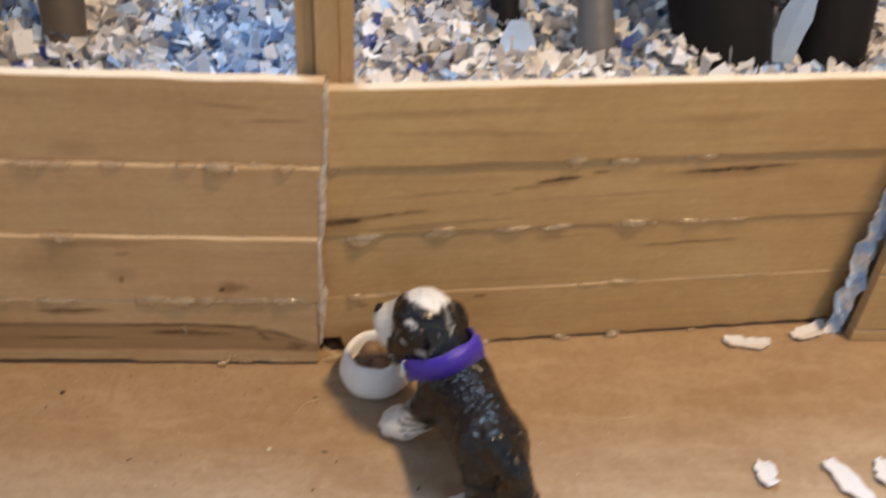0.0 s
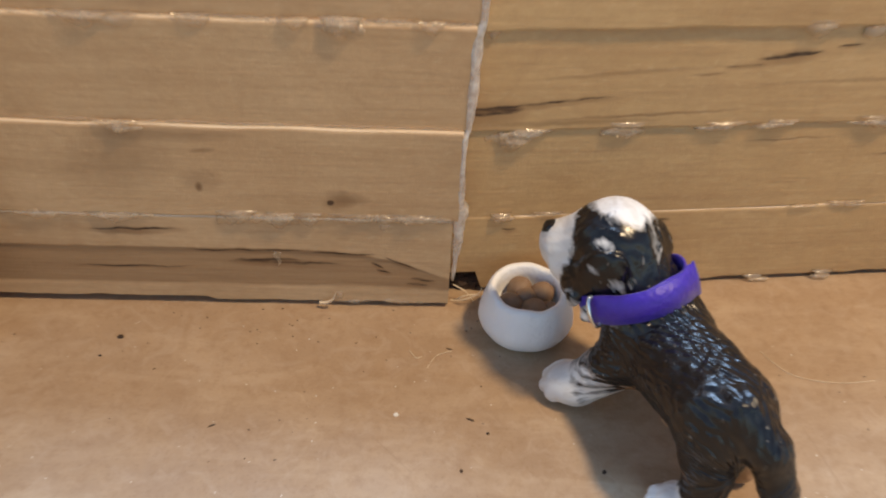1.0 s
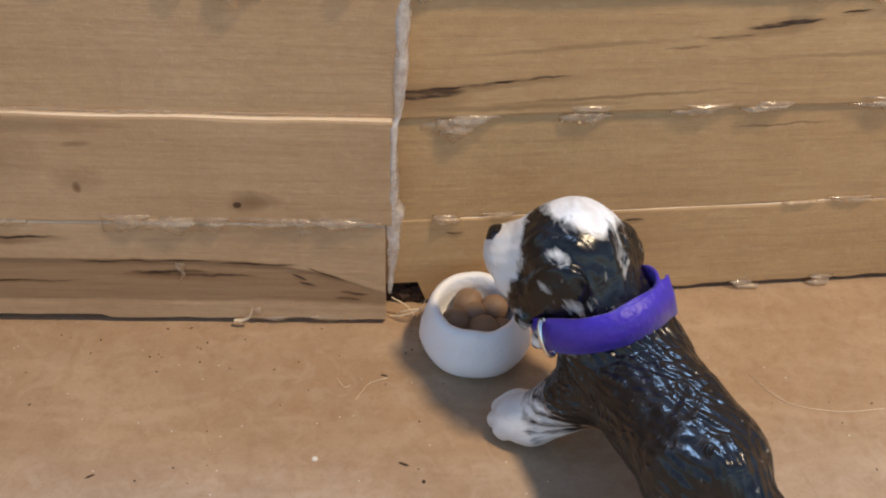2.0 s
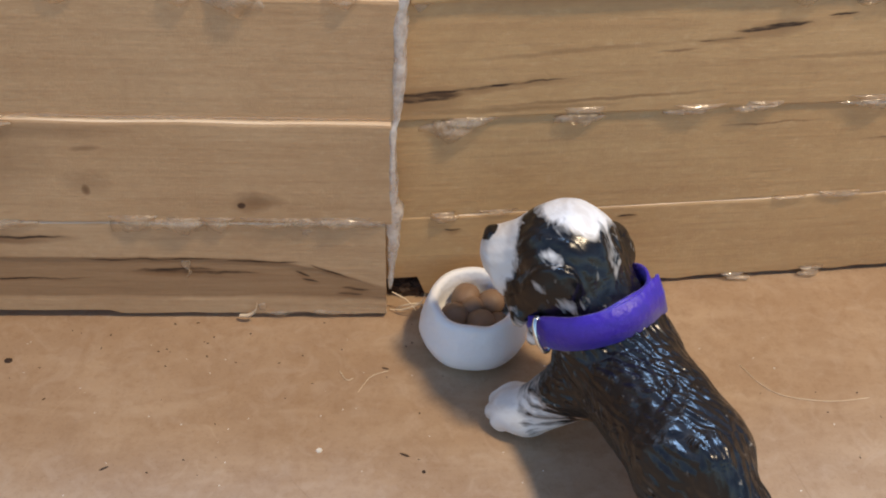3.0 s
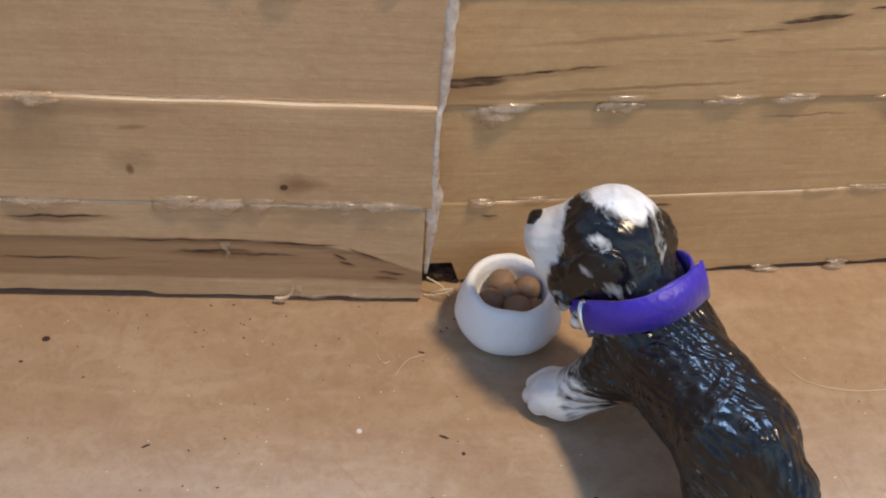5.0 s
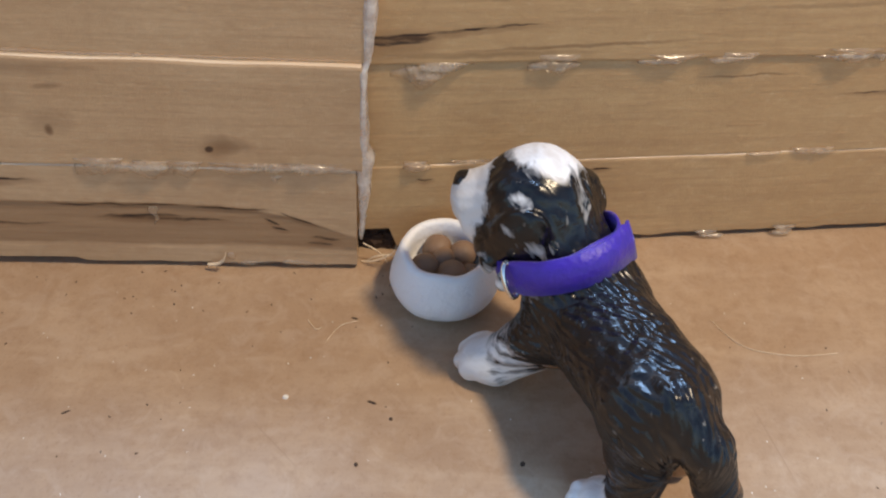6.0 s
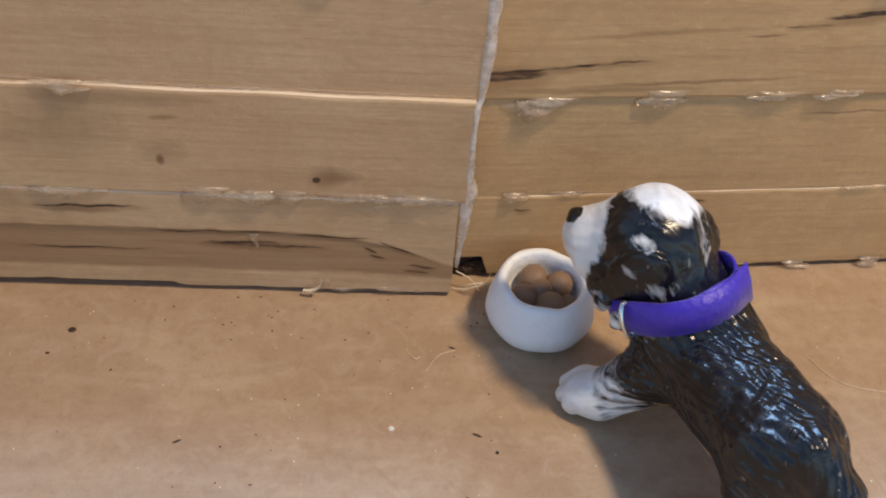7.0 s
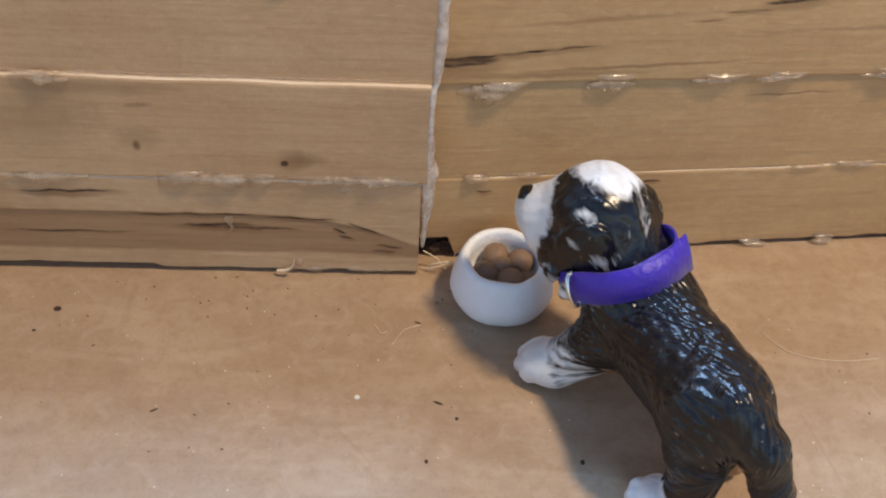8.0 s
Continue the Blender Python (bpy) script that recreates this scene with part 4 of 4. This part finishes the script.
rnd = random.Random(4)
dark_spots = [(-4.77, -0.82, 0.055, 0.045, 0), (-4.95, -1.2, 0.03, 0.02, 0), (0.23, -2.27, 0.07, 0.018, -0.4), (1.89, -3.09, 0.04, 0.03, 1.2), (-3.15, -2.43, 0.06, 0.015, 0.5),
              (0.45, -2.5, 0.025, 0.025, 0), (0.08, -3.1, 0.025, 0.03, 0), (-0.02, -0.95, 0.05, 0.015, -0.3)]
dark_spots += [(rnd.uniform(-7, 7), rnd.uniform(-6, -0.4), rnd.uniform(0.008, 0.024), rnd.uniform(0.005, 0.011), rnd.uniform(0, 3)) for _ in range(60)]
dark_spots += [(rnd.uniform(-4.5, 0.9), -0.12 - abs(rnd.gauss(0, 0.45)), rnd.uniform(0.008, 0.026), rnd.uniform(0.006, 0.012), rnd.uniform(0, 3)) for _ in range(28)]
crumbs("floor_crumbs", dark_spots, speck_gap_dark, "tiny dark crumbs and splinters on the floor")
pale_spots = [(-0.76, -2.2, 0.04, 0.035, 0)] + [(rnd.uniform(-6, 6), rnd.uniform(-5, -0.4), rnd.uniform(0.005, 0.014), rnd.uniform(0.005, 0.01), rnd.uniform(0, 3)) for _ in range(110)]
crumbs("floor_dust", pale_spots, pale_speck, "tiny pale dust grains on the floor")


def strand(name, pts, r, material, label, parent=None):
    secs = []
    n = 24
    for i in range(n + 1):
        t = i / n * (len(pts) - 1)
        k = min(int(t), len(pts) - 2)
        p0, p1, p2, p3 = [Vector(pts[min(max(j, 0), len(pts) - 1)]) for j in (k - 1, k, k + 1, k + 2)]
        s = t - k
        c = 0.5 * (2 * p1 + (p2 - p0) * s + (2 * p0 - 5 * p1 + 4 * p2 - p3) * s * s + (3 * p1 - p0 - 3 * p2 + p3) * s ** 3)
        secs.append([c + Vector((0, r * math.cos(a), r * math.sin(a))) for a in (0.5, 2.6, 4.7)])
    v, f = tube(secs)
    return tagged(mesh_ob(name, v, f, material, parent), label, "fibre" if parent is None else "")


for i, pts in enumerate([[(0.02, 0.1, 0.02), (0.2, 0.0, 0.12), (0.42, -0.05, 0.28), (0.5, 0.05, 0.36)], [(0.05, 0.15, 0.3), (0.25, 0.1, 0.2), (0.38, 0.08, 0.02)],
                         [(0.1, 0.12, 0.01), (0.22, 0.02, 0.18), (0.45, 0.0, 0.22), (0.52, -0.02, 0.02)]]):
    strand("straw_fibre", pts, 0.012, fibre_tan, "thin pale fibre at the corner gap")
strand("wood_sliver", [(-1.98, -0.11, 0.10), (-1.85, -0.14, 0.14), (-1.76, -0.15, 0.22), (-1.72, -0.13, 0.33)], 0.028, fibre_tan, "pale curled sliver at the foot of the wall")
for i, pts in enumerate([[(-0.35, -1.35, 0.012), (-0.2, -1.1, 0.012), (0.02, -1.0, 0.012)], [(4.6, -0.9, 0.008), (4.9, -1.35, 0.008), (5.5, -1.5, 0.008), (6.1, -1.45, 0.008)], [(-0.6, -1.0, 0.012), (-0.5, -1.15, 0.012), (-0.42, -1.12, 0.012)]]):
    strand("hair_strand", pts, 0.0055, fibre_tan, "thin pale hair lying on the floor")

# dark lump added in the wall gap to stand for the deep shade there
def gap_shade_lump():
    bm = bmesh.new()
    bmesh.ops.create_icosphere(bm, subdivisions=4, radius=1)
    for q in bm.verts:
        k = 1 + 0.35 * noise.noise(q.co * 2.3) + 0.25 * noise.noise(q.co * 6.1)
        q.co = Vector((q.co.x * 0.30 * k, q.co.y * 0.13 * k, max(-0.1, q.co.z * 0.2 * k) + 0.1))
    ob = part("gap_shade_lump", bm, speck_gap_dark)
    ob.location = Vector((0.25, 0.50, 0.0)) * CM
    tagged(ob, "dark lump for the shade in the gap under the wall", "dirt")


gap_shade_lump()

# ---- hot glue along the joints ----
def glue_bead(parent, x0, x1, z, y, h, thick, seed, drip=0.0, name="glue_bead"):
    """An uneven run of dried glue on a wall face; y: the face."""
    n = max(10, int((x1 - x0) * 16))
    secs = []
    for i in range(n + 1):
        x = x0 + (x1 - x0) * i / n
        e = min(1.0, 4 * min(i, n - i) / n + 0.12)
        q = 0.35 + 1.0 * abs(noise.noise((x * 2.3, seed * 3.7, 0.5))) + 0.7 * abs(noise.noise((x * 6.7, seed * 2.7, 1.5)))
        dn = drip * (max(0.0, noise.noise((x * 1.9, seed * 1.3, 8.0))) * 2.2 + max(0.0, noise.noise((x * 5.5, seed * 1.3, 3.0))))
        hh, tt = h * q * e, thick * q * e
        zc = z + 0.03 * noise.noise((x * 1.5, seed, 4.0))
        secs.append([(x, y + 0.02, zc + hh / 2), (x, y - tt * 0.6, zc + hh * 0.35), (x, y - tt, zc - hh * 0.1 - dn * 0.3), (x, y - tt * 0.7, zc - hh * 0.4 - dn * 0.8), (x, y + 0.02, zc - hh / 2 - dn)])
    v, f = tube(secs)
    return mesh_ob(name, v, f, glue, parent, smooth=True)


for a in [(-6.5, -3.2, 4.52, 0.06, 0.07, 0.05, 1, 0.05), (-3.4, 0.15, 4.53, 0.06, 0.10, 0.06, 2, 0.10), (-1.9, -1.2, 4.47, 0.02, 0.14, 0.09, 21, 0.12), (-4.9, -3.9, 4.5, 0.02, 0.12, 0.07, 22, 0.1),
          (-6.4, 0.05, 3.11, -0.01, 0.05, 0.03, 3, 0.0), (-4.6, -4.1, 3.06, -0.10, 0.10, 0.05, 23, 0.06), (-3.35, -2.2, 1.66, -0.07, 0.15, 0.08, 4, 0.16), (-2.4, -0.95, 1.66, -0.07, 0.10, 0.06, 5, 0.10),
          (-1.3, -0.03, 1.68, -0.08, 0.13, 0.06, 24, 0.05), (-6.4, -4.2, 1.65, -0.07, 0.11, 0.06, 6, 0.10), (-2.1, -0.1, 0.10, -0.02, 0.10, 0.05, 7, 0.0), (-1.75, -1.6, 0.22, -0.02, 0.2, 0.09, 25, 0.0)]:
    glue_bead(wall_left, *a)
for a in [(0.36, 0.98, 2.80, 0.02, 0.20, 0.05, 12, 0.10), (0.9, 1.35, 2.90, 0.0, 0.07, 0.05, 11, 0.05), (2.0, 2.65, 2.87, 0.0, 0.12, 0.08, 13, 0.14), (3.35, 3.95, 2.91, -0.01, 0.07, 0.06, 14, 0.05), (4.2, 4.75, 2.92, -0.01, 0.08, 0.06, 26, 0.05),
          (5.6, 6.6, 2.93, -0.01, 0.12, 0.07, 15, 0.12), (6.9, 8.6, 2.95, -0.01, 0.05, 0.05, 27, 0.04), (0.55, 0.92, 1.43, 0.0, 0.10, 0.07, 16, 0.08), (5.2, 5.7, 1.47, 0.0, 0.04, 0.04, 17, 0.02), (5.9, 6.5, 1.47, 0.0, 0.07, 0.05, 28, 0.03),
          (5.35, 6.0, 4.37, -0.05, 0.16, 0.08, 18, 0.14), (7.0, 7.5, 4.42, -0.05, 0.08, 0.06, 29, 0.05), (3.3, 3.5, 0.05, -0.03, 0.08, 0.05, 19, 0.0), (4.9, 5.3, 0.05, -0.03, 0.09, 0.06, 30, 0.0), (6.0, 6.35, 0.06, -0.04, 0.13, 0.09, 31, 0.0),
          (7.9, 8.1, 0.06, -0.03, 0.08, 0.05, 32, 0.0), (7.6, 9.5, 1.5, 0.0, 0.03, 0.03, 20, 0.0)]:
    glue_bead(wall_right, *a)


def glue_blob(parent, x, z, w, up, down, thick, y, seed, lean=0.0):
    """A set drip on a wall face: wide at the joint, drawn out below; lean shifts its tip along x."""
    secs, n = [], 18
    for i in range(n + 1):
        f = i / n
        zz = up - (up + down) * f
        half = 1.25 * w * (1 - f) ** 0.75 * (1 + 0.45 * noise.noise((f * 3.0, seed * 2.1, 0.2)))
        bulge = 0.85 * thick * math.sqrt(max(0.0, 1 - (1.5 * f - 0.6) ** 2)) * (1 + 0.4 * noise.noise((f * 4.0, seed * 1.7, 4.2)))
        half, c = max(half, 0.004), x + lean * f + 0.05 * noise.noise((f * 2.5, seed, 6.0))
        ring = []
        for j in range(11):
            g = math.pi * j / 10
            q = 1 + 0.25 * noise.noise((math.cos(g) * 2, f * 3, seed * 3.3))
            ring.append((c + half * math.cos(g), y + 0.015 - bulge * q * math.sin(g) ** 0.8 if 0 < j < 10 else y + 0.015, z + zz))
        secs.append(ring)
    v, f = tube(secs)
    return mesh_ob("glue_drip", v, f, glue, parent, smooth=True)


for q in [(-1.52, 4.50, 0.24, 0.10, 0.20, 0.15, 0.0, 1), (-2.08, 4.50, 0.17, 0.08, 0.10, 0.13, 0.0, 2), (-0.42, 4.50, 0.20, 0.07, 0.10, 0.10, 0.0, 3), (-3.3, 4.50, 0.25, 0.08, 0.10, 0.07, 0.0, 4), (-4.6, 4.49, 0.3, 0.08, 0.14, 0.10, 0.0, 5),
          (-4.45, 3.06, 0.22, 0.08, 0.12, 0.08, -0.075, 6), (-3.05, 1.66, 0.26, 0.10, 0.14, 0.09, -0.07, 7), (-2.45, 1.66, 0.22, 0.08, 0.15, 0.10, -0.07, 8), (-2.05, 1.66, 0.2, 0.08, 0.16, 0.09, -0.07, 9), (-1.3, 1.66, 0.35, 0.08, 0.07, 0.06, -0.07, 10),
          (-0.55, 1.66, 0.45, 0.09, 0.06, 0.06, -0.07, 33), (-4.75, 1.62, 0.35, 0.06, 0.12, 0.08, -0.07, 11), (-2.55, 0.88, 0.05, 0.14, 0.16, 0.025, -0.06, 12), (-1.0, 1.50, 0.07, 0.05, 0.06, 0.03, -0.06, 13)]:
    glue_blob(wall_left, *q)
for q in [(1.0, 2.86, 0.26, 0.07, 0.22, 0.17, 0.008, 15, -0.28), (0.72, 2.78, 0.14, 0.10, 0.12, 0.09, 0.008, 16, -0.10), (2.35, 2.94, 0.28, 0.07, 0.20, 0.11, 0.008, 17, 0.04), (3.8, 2.93, 0.30, 0.06, 0.09, 0.10, 0.0, 18), (4.62, 2.94, 0.24, 0.06, 0.08, 0.10, 0.0, 19),
          (4.72, 4.42, 0.30, 0.07, 0.20, 0.14, -0.02, 20), (6.9, 4.44, 0.24, 0.06, 0.1, 0.09, -0.02, 21), (6.15, 2.96, 0.32, 0.07, 0.14, 0.12, 0.0, 22), (6.15, 1.50, 0.22, 0.04, 0.05, 0.07, 0.0, 23), (0.72, 1.46, 0.15, 0.06, 0.09, 0.09, 0.0, 24),
          (1.42, 1.46, 0.2, 0.05, 0.05, 0.05, 0.0, 25), (5.0, 0.07, 0.16, 0.06, 0.05, 0.07, -0.01, 26), (6.2, 0.08, 0.17, 0.08, 0.06, 0.10, -0.01, 27), (3.4, 0.06, 0.12, 0.05, 0.05, 0.05, -0.01, 28), (0.36, 4.36, 0.14, 0.14, 0.1, 0.06, -0.05, 29)]:
    glue_blob(wall_right, *q)


def glue_seam(parent, pts, seed):
    """Upright smear of glue in the corner between the two walls; pts: x, y, z, half width."""
    secs = []
    for i in range(61):
        t = i / 60 * (len(pts) - 1)
        k = min(int(t), len(pts) - 2)
        c, d = Vector(pts[k][:3]), Vector(pts[k + 1][:3])
        q = pts[k][3] + (pts[k + 1][3] - pts[k][3]) * (t - k)
        c = c.lerp(d, t - k)
        q *= 0.8 + 0.7 * abs(noise.noise((c.z * 2.6, seed, 0.3))) + 0.35 * noise.noise((c.z * 7.0, seed, 2.3))
        secs.append([c + Vector((-q, 0.02, 0)), c + Vector((-q * 0.7, -0.015, 0)), c + Vector((-q * 0.1, -0.022, 0)), c + Vector((q * 0.6, -0.015, 0)), c + Vector((q, 0.06, 0)), c + Vector((q * 1.1, 0.25, 0)), c + Vector((-q * 0.2, 0.25, 0))])
    v, f = tube(secs)
    return mesh_ob("glue_seam", v, f, glue_pale, parent, smooth=True)


glue_seam(wall_left, [(0.25, 0.10, 6.0, 0.05), (0.22, 0.08, 4.55, 0.06), (0.15, 0.02, 4.4, 0.09), (0.14, 0.0, 3.6, 0.075), (0.12, 0.0, 3.1, 0.06), (0.07, -0.07, 3.0, 0.05), (0.06, -0.06, 2.0, 0.055),
                      (0.07, -0.05, 1.7, 0.10), (0.07, -0.02, 1.2, 0.075), (0.03, 0.02, 0.5, 0.03)], 5)
